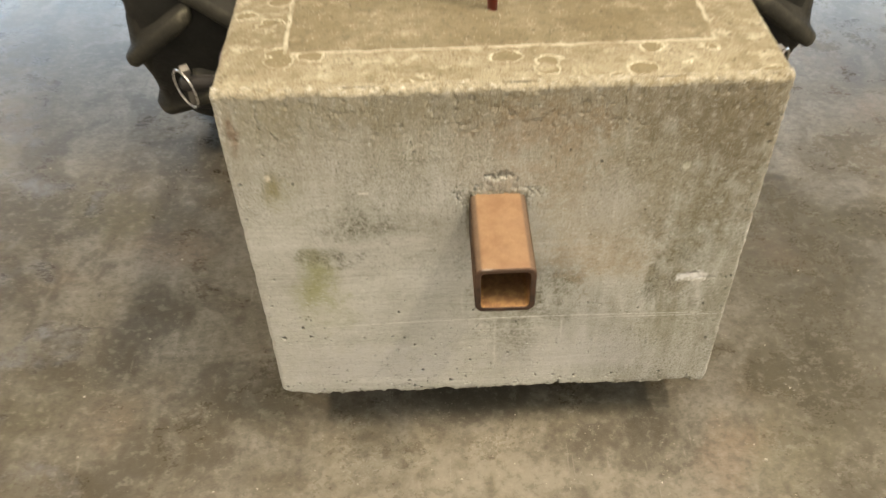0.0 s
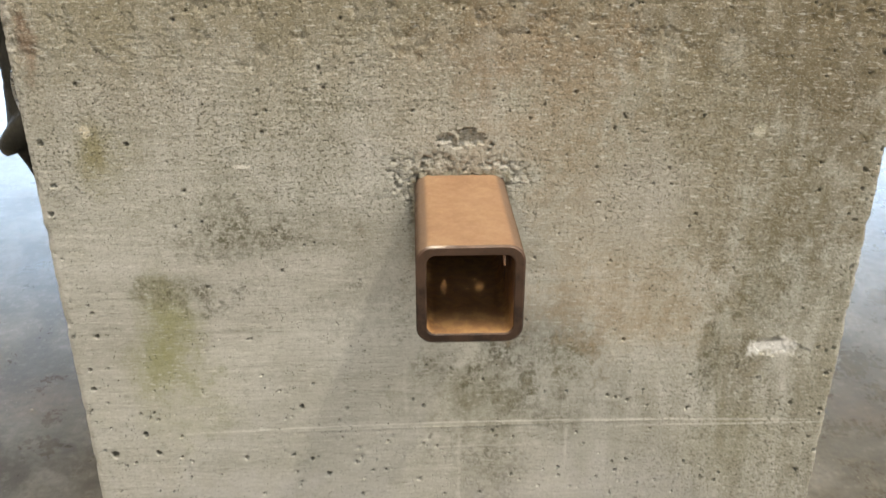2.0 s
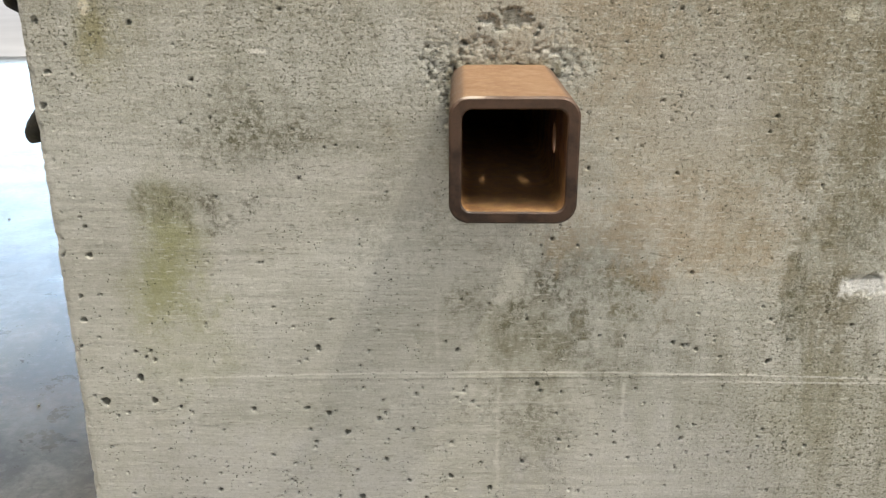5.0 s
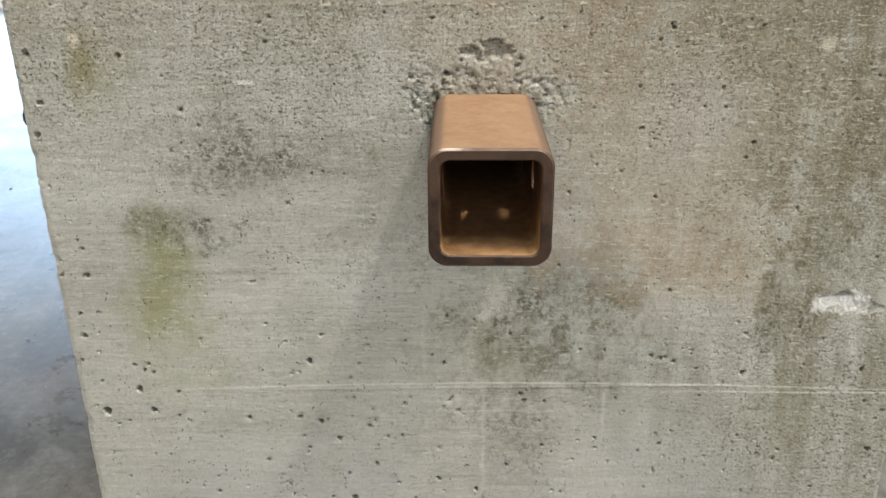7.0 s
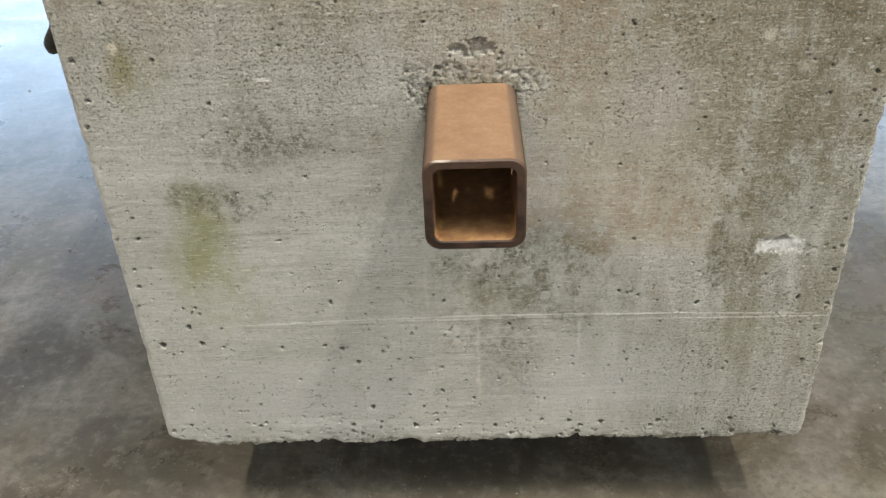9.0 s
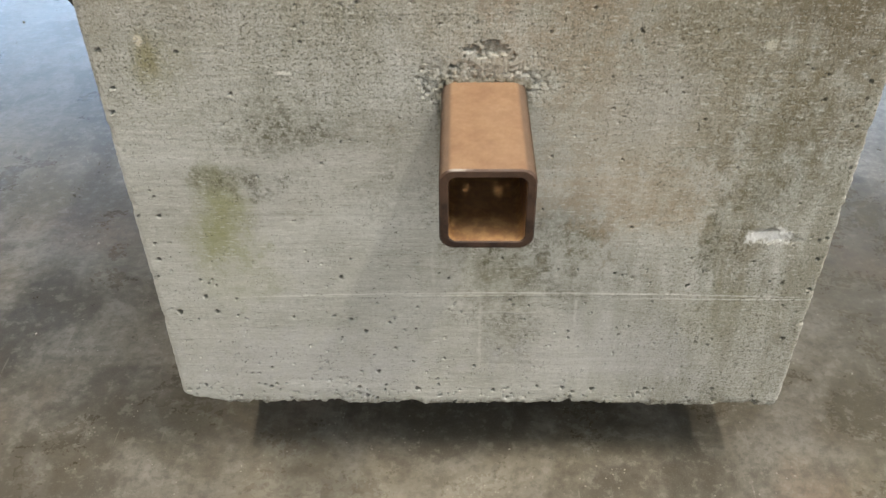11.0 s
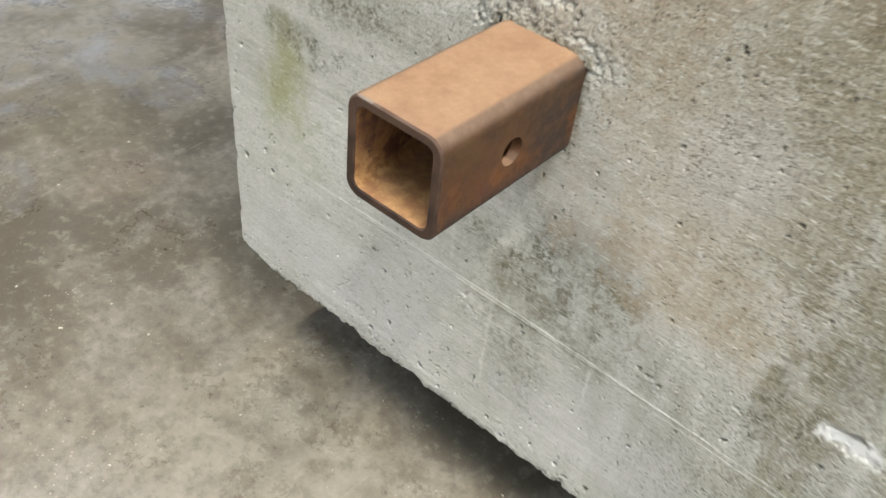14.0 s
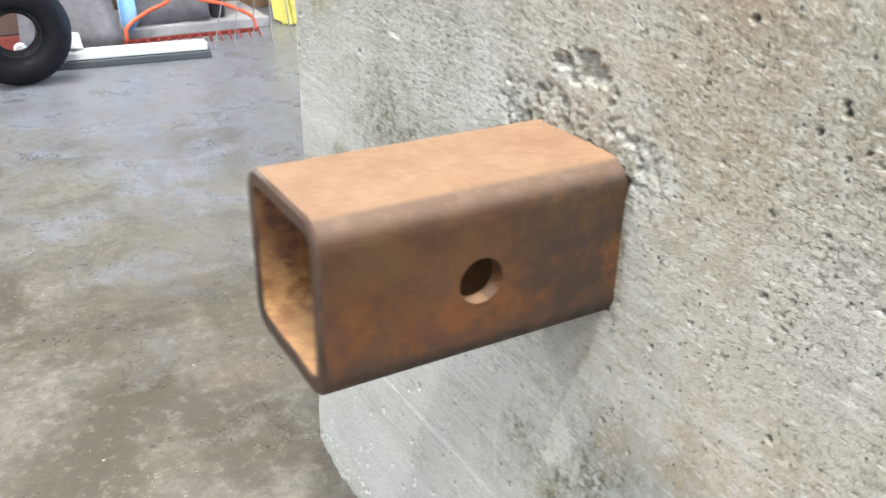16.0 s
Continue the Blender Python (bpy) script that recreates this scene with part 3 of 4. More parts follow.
M_DULL = plain("dull_steel", (0.30, 0.28, 0.25), 0.5, 0.8, 200, 0.35)
M_BLADE = plain("worn_shovel_steel", (0.20, 0.195, 0.21), 0.6, 0.2, 70, 0.35)
M_WHITE = plain("white_plastic", (0.80, 0.80, 0.78), 0.4, 0, 80, 0.1)
M_GREY = plain("grey_rubber", (0.075, 0.088, 0.095), 0.6, 0, 80, 0.2)
M_BLUE = plain("pale_blue_plastic", (0.28, 0.50, 0.78), 0.4, 0, 50, 0.15)
M_NAVY = plain("dark_blue_plastic", (0.02, 0.035, 0.09), 0.45, 0, 50, 0.2)
M_BLACK = plain("black_plastic", (0.018, 0.02, 0.026), 0.45, 0, 50, 0.2)
M_YELLOW = plain("yellow_bristle", (0.86, 0.77, 0.19), 0.6, 0, 200, 0.25)
M_WALL = plain("painted_block_wall", (0.27, 0.273, 0.273), 0.8, 0, 9, 0.2, 0.001)
M_BOARD = plain("brown_hardboard", (0.22, 0.125, 0.06), 0.7, 0, 30, 0.4)
M_DARK_BOARD = plain("dark_brown_board", (0.085, 0.048, 0.034), 0.65, 0, 30, 0.4)
M_CEIL = plain("ceiling_paint", (0.30, 0.295, 0.28), 0.85, 0, 5, 0.15, 0.001)
M_CURB = plain("dusty_concrete_ledge", (0.42, 0.41, 0.405), 0.9, 0, 40, 0.3, 0.002)
M_YARD = plain("yard_concrete", (0.58, 0.58, 0.57), 0.9, 0, 2, 0.2, 0.002)
M_WOOD = plain("ash_handle", (0.40, 0.27, 0.14), 0.55, 0, 60, 0.3)
M_CRUMB = plain("pale_concrete_crumb", (0.44, 0.41, 0.35), 0.9, 0, 300, 0.2)
M_GLOW = Mat("lamp_diffuser", 0.5)
M_GLOW.b.inputs["Emission Color"].default_value = (*WARM, 1)
M_GLOW.b.inputs["Emission Strength"].default_value = 4.0
M_GLOW = M_GLOW.m


# ---- mesh tools ----
def part(name, bm, material, parent=None, label="", smooth=False):
    me = bpy.data.meshes.new(name)
    bmesh.ops.recalc_face_normals(bm, faces=bm.faces)
    if smooth:
        for f in bm.faces:
            f.smooth = True
    bm.to_mesh(me)
    bm.free()
    me.materials.append(material)
    ob = new(name, me)
    if parent:
        ob.parent = parent
    return tagged(ob, label) if label else ob


def box(bm, x0, x1, y0, y1, z0, z1, bevel=0.0, m=None):
    mm = Matrix.Translation(((x0 + x1) / 2, (y0 + y1) / 2, (z0 + z1) / 2)) @ Matrix.Diagonal((x1 - x0, y1 - y0, z1 - z0, 1))
    geo = bmesh.ops.create_cube(bm, size=1.0, matrix=(m or Matrix()) @ mm)
    if bevel:
        edges = {e for v in geo["verts"] for e in v.link_edges}
        bmesh.ops.bevel(bm, geom=list(edges), offset=bevel, segments=2, affect="EDGES", profile=0.6)


def tube_along(bm, pts, r, sides=8, closed=False, flat=1.0):
    """A round bar swept along points; r may be a list."""
    pts = [Vector(p) for p in pts]
    n = len(pts)
    rings, prev = [], None
    for i, p in enumerate(pts):
        a = pts[(i - 1) % n] if closed or i else p
        b = pts[(i + 1) % n] if closed or i < n - 1 else p
        t = (b - a).normalized()
        ref = prev if prev is not None else (Vector((0, 0, 1)) if abs(t.z) < 0.9 else Vector((1, 0, 0)))
        u = (ref - t * ref.dot(t)).normalized()
        prev = u
        w = t.cross(u)
        rr = r[i] if isinstance(r, (list, tuple)) else r
        rings.append([bm.verts.new(p + (u * math.cos(q) + w * math.sin(q) * flat) * rr) for q in [math.tau * k / sides for k in range(sides)]])
    for i in range(n if closed else n - 1):
        p, q = rings[i], rings[(i + 1) % n]
        for k in range(sides):
            bm.faces.new((p[k], p[(k + 1) % sides], q[(k + 1) % sides], q[k]))
    if not closed:
        bm.faces.new(rings[0][::-1])
        bm.faces.new(rings[-1])


def revolve(bm, profile, sides, m=Matrix(), closed=True):
    """Turns a profile of (x along the axle, radius) round the x axis."""
    rings = []
    for k in range(sides):
        q = math.tau * k / sides
        rings.append([bm.verts.new(m @ Vector((x, r * math.cos(q), r * math.sin(q)))) for x, r in profile])
    cnt = len(profile)
    for k in range(sides):
        p, q = rings[k], rings[(k + 1) % sides]
        for i in range(cnt if closed else cnt - 1):
            j = (i + 1) % cnt
            bm.faces.new((p[i], p[j], q[j], q[i]))


def empty(name, at, label, category, group=""):
    e = new(name)
    e.location = at
    e.empty_display_size = 0.05
    return tagged(e, label, category, group)


def lattice(x, z, cell, seed):
    """Smooth value noise in 0 to 1 on arrays."""
    rng = np.random.RandomState(seed)
    g = rng.rand(128, 128)
    u, v = x / cell + 1000.3, z / cell + 1000.7
    i, j = np.floor(u).astype(int), np.floor(v).astype(int)
    fu, fv = u - i, v - j
    fu, fv = fu * fu * (3 - 2 * fu), fv * fv * (3 - 2 * fv)
    a, b = g[i % 128, j % 128], g[(i + 1) % 128, j % 128]
    c, d = g[i % 128, (j + 1) % 128], g[(i + 1) % 128, (j + 1) % 128]
    return (a * (1 - fu) + b * fu) * (1 - fv) + (c * (1 - fu) + d * fu) * fv


def fbm(x, z, cell, octaves, seed, gain=0.55):
    out, amp, tot = 0, 1.0, 0.0
    for k in range(octaves):
        out = out + amp * lattice(x, z, cell / 2 ** k, seed + k * 17)
        tot += amp
        amp *= gain
    return out / tot


def grid_mesh(name, co, nx, nz, material, keep=None, smooth=True):
    """A sheet of nx by nz points as one mesh, without the faces that keep leaves out."""
    idx = np.arange(nx * nz).reshape(nx, nz)
    quads = np.stack([idx[:-1, :-1], idx[1:, :-1], idx[1:, 1:], idx[:-1, 1:]], -1).reshape(-1, 4)
    if keep is not None:
        quads = quads[keep.reshape(-1)]
    me = bpy.data.meshes.new(name)
    me.vertices.add(nx * nz)
    me.vertices.foreach_set("co", co.reshape(-1).astype(np.float32))
    me.loops.add(quads.size)
    me.loops.foreach_set("vertex_index", quads.reshape(-1).astype(np.int32))
    me.polygons.add(len(quads))
    me.polygons.foreach_set("loop_start", np.arange(0, quads.size, 4, dtype=np.int32))
    me.polygons.foreach_set("use_smooth", np.full(len(quads), smooth))
    me.update(calc_edges=True)
    me.validate()
    me.materials.append(material)
    return new(name, me)


# ---- the hall ----
def hall():
    bm = bmesh.new()
    box(bm, -60, 60, -60, 90, -0.30, -0.12)
    tagged(part("ground", bm, M_YARD), "pale concrete yard outside the open shed door", "yard", kind="structure")
    bm = bmesh.new()
    box(bm, FAR_X - 0.2, HX1 + 0.2, HY0 - 0.2, HY1 + 0.2, -0.12, 0.0)
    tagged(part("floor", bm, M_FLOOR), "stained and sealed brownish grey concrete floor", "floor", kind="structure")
    bm = bmesh.new()
    box(bm, HX0 - 0.2, HX0, HY0, STUB_Y, 0, HZ)
    tagged(part("wall_west", bm, M_WALL), "grey painted wall behind leaning garden tools", "wall", kind="structure")
    bm = bmesh.new()
    box(bm, FAR_X, HX0 - 0.2, STUB_Y - 0.2, STUB_Y, 0, HZ)
    box(bm, FAR_X - 0.2, FAR_X, STUB_Y - 0.2, HY1, 0, HZ)
    tagged(part("wall_far", bm, M_WALL), "plain grey painted wall of the side bay", "wall", kind="structure")
    bm = bmesh.new()
    box(bm, HX1, HX1 + 0.2, HY0, EY0, 0, HZ)
    box(bm, HX1, HX1 + 0.2, EY1, HY1, 0, HZ)
    box(bm, HX1, HX1 + 0.2, EY0, EY1, 0, EZ0)
    box(bm, HX1, HX1 + 0.2, EY0, EY1, EZ1, HZ)
    tagged(part("wall_east", bm, M_WALL), "plain grey painted wall with a low, long window opening", "wall", kind="structure")
    bm = bmesh.new()
    box(bm, HX0 - 0.2, WX0, HY0 - 0.2, HY0, 0, HZ)
    box(bm, WX1, HX1 + 0.2, HY0 - 0.2, HY0, 0, HZ)
    box(bm, WX0, WX1, HY0 - 0.2, HY0, 0, WZ0)
    box(bm, WX0, WX1, HY0 - 0.2, HY0, WZ1, HZ)
    tagged(part("wall_south", bm, M_WALL), "grey painted wall, unseen, with a wide opening added for fill light", "wall", kind="structure")
    bm = bmesh.new()
    (xa, xb), (xc, xd) = DOORS
    for x0, x1 in ((FAR_X - 0.2, xa), (xb, xc), (xd, HX1 + 0.2)):
        box(bm, x0, x1, HY1, HY1 + 0.2, 0, HZ)
    for x0, x1 in DOORS:
        box(bm, x0, x1, HY1, HY1 + 0.2, DZ, HZ)
    tagged(part("wall_north", bm, M_WALL), "grey painted wall with two open doorways", "wall", kind="structure")
    bm = bmesh.new()
    box(bm, FAR_X - 0.2, RX0, HY0 - 0.2, HY1 + 0.2, HZ, HZ + 0.15)
    box(bm, RX1, HX1 + 0.2, HY0 - 0.2, HY1 + 0.2, HZ, HZ + 0.15)
    box(bm, RX0, RX1, HY0 - 0.2, RY0, HZ, HZ + 0.15)
    box(bm, RX0, RX1, RY1, HY1 + 0.2, HZ, HZ + 0.15)
    tagged(part("ceiling", bm, M_CEIL), "plain pale painted ceiling, unseen, with an opening added for fill light", "ceiling", kind="structure")
    bm = bmesh.new()
    box(bm, HX0 + 0.017, -2.25, -2.0, 0.66, 0, 0.03, 0.006)
    tagged(part("wall_ledge", bm, M_CURB), "dusty pale concrete ledge along the wall's foot", "ledge", kind="structure")


def strip_light(x, y):
    e = empty("strip_light", (x, y, LAMP_Z), "long white ceiling strip light, switched on", "ceiling light", "ceiling strip lights")
    bm = bmesh.new()
    box(bm, -0.1, 0.1, -0.65, 0.65, 0.0, HZ - LAMP_Z, 0.01)
    part("housing", bm, M_WHITE, e)
    bm = bmesh.new()
    box(bm, -0.085, 0.085, -0.62, 0.62, -0.05, -0.002, 0.015)
    part("diffuser", bm, M_GLOW, e, "glowing white diffuser")


hall()
for sx_, sy_, k in STRIPS:
    strip_light(sx_, sy_)

# ---- the concrete block ----
TX, TZ, TH, TL = 0.0015, 0.4212, 0.0326, 0.1205


def block():
    e = empty("ballast_block", (0, 0, BZ0), "weathered cast concrete ballast block hung on tractor links", "ballast block")
    rng = np.random.RandomState(5)
    step = 0.0007
    xs, zs = np.arange(BX0, BX1 + step / 2, step), np.arange(BZ0, BZ1 + step / 2, step)
    nx, nz = len(xs), len(zs)
    X, Z = np.meshgrid(xs, zs, indexing="ij")
    up = np.clip((Z - 0.25) / 0.25, 0, 1)
    right = np.clip((X - 0.05) / 0.2, 0, 1)
    wear = np.maximum(up, right * 0.8)
    y = 0.0012 * (fbm(X, Z, 0.09, 3, 3) - 0.5)
    y += (0.0001 + 0.0002 * wear) * (fbm(X, Z, 0.0026, 2, 11) - 0.5)
    y += 0.00035 * wear * np.clip(fbm(X, Z, 0.0034, 3, 13, 0.65) - 0.66, 0, 1) * 5
    y += 0.0003 * (fbm(X / 9, Z, 0.004, 2, 23) - 0.5)
    y += 0.0011 * np.clip((Z - 0.50) / 0.06, 0, 1) * np.clip(fbm(X * 1.2, Z, 0.010, 4, 29, 0.65) - 0.52, 0, 1) * 4
    # air holes, fewer above than below
    holes = [(-0.286, 0.428, 3.4), (-0.271, 0.348, 2.2), (-0.271, 0.328, 2.9), (-0.285, 0.393, 1.6), (-0.275, 0.218, 4.6), (-0.248, 0.237, 4.2), (-0.240, 0.219, 3.6),
             (-0.242, 0.253, 2.4), (-0.249, 0.257, 2.2), (-0.236, 0.251, 2.4), (-0.122, 0.261, 3.6), (-0.026, 0.260, 2.4), (-0.117, 0.210, 3.2), (0.032, 0.229, 2.6),
             (0.187, 0.253, 3.6), (-0.077, 0.211, 2.2), (-0.266, 0.160, 1.8), (-0.199, 0.146, 2.4), (-0.095, 0.141, 4.0), (-0.226, 0.479, 2.6), (-0.134, 0.487, 2.0),
             (-0.057, 0.117, 4.8), (-0.198, 0.160, 1.8), (-0.214, 0.210, 1.8), (-0.077, 0.173, 2.6), (-0.127, 0.187, 2.6), (-0.087, 0.259, 1.6), (-0.104, 0.195, 3.2),
             (0.153, 0.178, 1.8), (0.300, 0.207, 4.2), (0.295, 0.283, 3.4), (-0.151, 0.291, 1.8), (0.221, 0.187, 2.0), (0.198, 0.150, 1.8), (0.062, 0.148, 2.0),
             (-0.197, 0.123, 2.6), (0.137, 0.262, 2.0), (-0.023, 0.467, 3.6), (0.101, 0.432, 1.8), (0.108, 0.429, 1.5), (0.139, 0.446, 1.8)]
    for k in range(950):
        z = BZ0 + 0.015 + (0.42 * rng.rand() ** 1.9 if k < 800 else 0.47 * rng.rand())
        holes.append((rng.uniform(BX0 + 0.01, BX1 - 0.01), z, 0.6 + 1.7 * rng.rand() ** 3))
    for k in range(46):
        holes.append((rng.uniform(BX0 + 0.015, BX1 - 0.015), BZ0 + 0.012 + 0.17 * rng.rand() ** 1.2, 1.7 + 1.7 * rng.rand() ** 2))
    for k in range(520):
        hx = BX0 + 0.01 + (BX1 - BX0 - 0.02) * rng.rand() ** 0.7
        holes.append((hx, BZ1 - 0.02 - 0.16 * rng.rand() ** 1.3, 0.5 + 1.1 * rng.rand() ** 4))
    # a pitted band just under the upper edge, and a flaked place in it
    for k in range(150):
        holes.append((rng.uniform(BX0 + 0.008, BX1 - 0.008), BZ1 - 0.011 - 0.026 * rng.rand() ** 1.6, 0.7 + 1.3 * rng.rand() ** 3))
    for k in range(60):
        holes.append((0.055 + 0.05 * rng.randn(), 0.553 + 0.009 * rng.randn(), 0.6 + 1.0 * rng.rand() ** 2))
    # crumbled pits along the lower and the upright edges
    for k in range(150):
        holes.append((rng.uniform(BX0 + 0.006, BX1 - 0.004), BZ0 + 0.006 + 0.026 * rng.rand() ** 1.8, 0.9 + 3.2 * rng.rand() ** 3))
    for k in range(110):
        hx = 0.004 + 0.018 * rng.rand() ** 1.6
        holes.append((BX1 - hx if k < 75 else BX0 + hx, rng.uniform(0.11, 0.56), 0.9 + 2.6 * rng.rand() ** 3))
    for hx, hz, r in holes:
        r *= 0.00058
        i0, i1 = np.searchsorted(xs, (hx - 2.2 * r, hx + 2.2 * r))
        j0, j1 = np.searchsorted(zs, (hz - 2.2 * r, hz + 2.2 * r))
        lx, lz = X[i0:i1, j0:j1] - hx, Z[i0:i1, j0:j1] - hz
        q, s = rng.rand() * 3.14, 0.6 + 0.4 * rng.rand()
        d = np.hypot((lx * np.cos(q) + lz * np.sin(q)) / r, (lz * np.cos(q) - lx * np.sin(q)) / (r * s))
        d += 0.12 * np.sin(3 * np.arctan2(lz, lx) + q * 5) + 0.10 * np.sin(5 * np.arctan2(lz, lx) + q * 9)
        y[i0:i1, j0:j1] = np.maximum(y[i0:i1, j0:j1], 2.6 * r * np.clip(1.3 - d, 0, 1) ** 0.7)
    # spalled ring over the steel tube
    dx, dz = np.maximum(np.abs(X - TX) - TH, 0), np.maximum(np.abs(Z - TZ) - TH, 0)
    gap = np.hypot(dx, dz)
    over = np.clip((Z - TZ - 0.012) / 0.02, 0, 1)
    reach = 0.0018 + 0.0105 * over + 0.0060 * (X < TX) * np.clip((Z - TZ + 0.014) / 0.015, 0, 1)
    reach *= 0.35 + 1.35 * fbm(X, Z, 0.016, 3, 41)
    crumble = np.clip((reach - gap) / 0.003, 0, 1)
    lumps = fbm(X, Z, 0.0040, 4, 51, 0.62)
    lumps = 0.5 + (lumps - 0.5) * np.clip(over + (X < TX) * np.clip((Z - TZ + 0.014) / 0.015, 0, 1), 0.15, 1)
    y += crumble * (0.0002 + np.maximum(0.0030 * (lumps - 0.45), -0.0003) + 0.0019 * np.clip(lumps - 0.60, 0, 1) * 4)
    y += 0.0010 * np.clip(1 - gap / 0.030, 0, 1) * over * np.clip(fbm(X, Z, 0.0034, 3, 53, 0.6) - 0.54, 0, 1) * 6
    chip = np.clip(1.25 - np.hypot((X - 0.007) / 0.012, (Z - 0.481) / 0.0045) + 4.0 * (fbm(X, Z, 0.006, 3, 57) - 0.5), 0, 1)
    y += 0.0026 * np.clip(chip * 2, 0, 1) * (0.5 + fbm(X, Z, 0.006, 2, 59))
    # pale chip where a piece broke off
    chip = np.clip(1.2 - np.hypot((X - 0.249 + 0.3 * (Z - 0.308)) / 0.016, (Z - 0.309 + 0.1 * (X - 0.249)) / 0.0062) + 2.4 * (fbm(X, Z, 0.010, 3, 61) - 0.5), 0, 1)
    y += 0.0009 * np.clip(chip * 3, 0, 1) * (0.4 + 1.2 * fbm(X, Z, 0.005, 2, 67))
    seam = np.exp(-((Z - 0.2395 - 0.016 * X) / 0.0008) ** 2) * (X > -0.14) * (X < 0.18)
    y -= 0.0003 * seam
    # rounded and crumbled edges
    rag = fbm(X, Z, 0.03, 4, 71)
    low = Z - BZ0 - 0.004 * np.clip(rag - 0.42, 0, 1) * 3
    low -= 0.010 * np.clip(1 - (X - BX0) / 0.03, 0, 1) + 0.007 * np.clip(fbm(X, Z * 0, 0.010, 4, 77, 0.7) - 0.60, 0, 1) * 3
    sides = np.minimum(X - BX0, BX1 - X) - 0.0035 * np.clip(fbm(X, Z, 0.012, 3, 81) - 0.5, 0, 1) * 2
    top = BZ1 - Z - 0.011 * (fbm(X, Z, 0.018, 4, 91, 0.65) - 0.5)
    for d, r in ((low, 0.007), (sides, 0.006), (top, 0.008)):
        q = np.clip(1 - d / r, 0, 1)
        y += r * (1 - np.sqrt(1 - np.minimum(q, 0.985) ** 2))
    y += 0.0060 * np.clip(1 - (Z - BZ0) / 0.014, 0, 1) * (fbm(X, Z, 0.006, 3, 95, 0.65) - 0.45)
    # the lower edge itself runs unevenly
    lift = np.clip(-low, 0, 0.02) + 0.0025 * np.clip(fbm(X, Z * 0, 0.006, 4, 97, 0.7) - 0.5, 0, 1)
    for nx_, nw, nh in ((0.092, 0.004, 0.006), (0.274, 0.004, 0.007), (-0.264, 0.008, 0.004), (-0.195, 0.006, 0.002), (0.200, 0.008, 0.002)):
        lift += nh * np.clip(1.3 - np.abs(X - nx_ - 0.012 * (fbm(X, Z, 0.006, 3, 99) - 0.5)) / nw, 0, 1)
    lift *= np.clip(1 - (Z - BZ0) / 0.03, 0, 1)
    # small bits are gone from the upright edges
    gone = 0.0042 * np.clip(fbm(X * 0, Z, 0.011, 4, 83, 0.7) - 0.46, 0, 1) * 2
    gone *= np.where(X < 0, 0.6, 1.0) * np.clip(1 - np.minimum(X - BX0, BX1 - X) / 0.02, 0, 1)
    co = np.stack([flare(X + np.where(X < 0, gone, -gone), Z), y, Z + lift], -1)
    cx, cz = (X[:-1, :-1] + X[1:, 1:]) / 2, (Z[:-1, :-1] + Z[1:, 1:]) / 2
    keep = ~((np.abs(cx - TX) < TH - 0.002) & (np.abs(cz - TZ) < TH - 0.002))
    # a last row tucked under the top face
    lip = np.stack([flare(X[:, -1], BZ1), np.full(nx, 0.016), np.full(nx, BZ1 - 0.0014)], -1)[:, None]
    co = np.concatenate([co, lip], 1)
    keep = np.concatenate([keep, np.ones((nx - 1, 1), bool)], 1)
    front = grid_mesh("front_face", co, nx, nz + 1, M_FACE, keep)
    front.parent = e
    front.matrix_parent_inverse = Matrix.Translation((0, 0, -BZ0))
    # top with a shallow worn margin
    ys = np.arange(0.0, BD - 0.007, 0.0022)
    xt = np.arange(BX0, BX1 + 0.0005, 0.0022)
    U, V = np.meshgrid(xt, ys, indexing="ij")
    h = 0.0018 * (fbm(U, V, 0.012, 3, 101) - 0.5) + 0.001 * (fbm(U, V, 0.1, 2, 103) - 0.5)
    q = np.clip(1 - (np.minimum(U - BX0, BX1 - U)) / 0.008, 0, 1)
    h -= 0.008 * (1 - np.sqrt(1 - np.minimum(q, 0.98) ** 2))
    h -= 0.0022 * np.exp(-V / 0.006)
    cap = grid_mesh("top_face", np.stack([flare(U, BZ1), V + 0.008, BZ1 + h], -1), len(xt), len(ys), M_TOP)
    cap.parent = e
    cap.matrix_parent_inverse = Matrix.Translation((0, 0, -BZ0))
    bm = bmesh.new()
    box(bm, BX0 + 0.0030, BX1 - 0.0030, 0.0080, BD, BZ0 + 0.006, BZ1 - 0.009)
    for v in bm.verts:
        v.co.x = float(flare(v.co.x, v.co.z))
    cut = [f for f in bm.faces if f.normal.y < -0.5]
    bmesh.ops.delete(bm, geom=cut, context="FACES_ONLY")
    core = part("body", bm, M_FACE, e)
    core.matrix_parent_inverse = Matrix.Translation((0, 0, -BZ0))
    return e


def rounded(h, r, n=18):
    out = []
    for cx, cz, a0 in ((1, 1, 0), (-1, 1, 90), (-1, -1, 180), (1, -1, 270)):
        for k in range(n + 1):
            q = radians(a0 + 90 * k / n)
            out.append((cx * (h - r) + r * math.cos(q), cz * (h - r) + r * math.sin(q)))
    return out


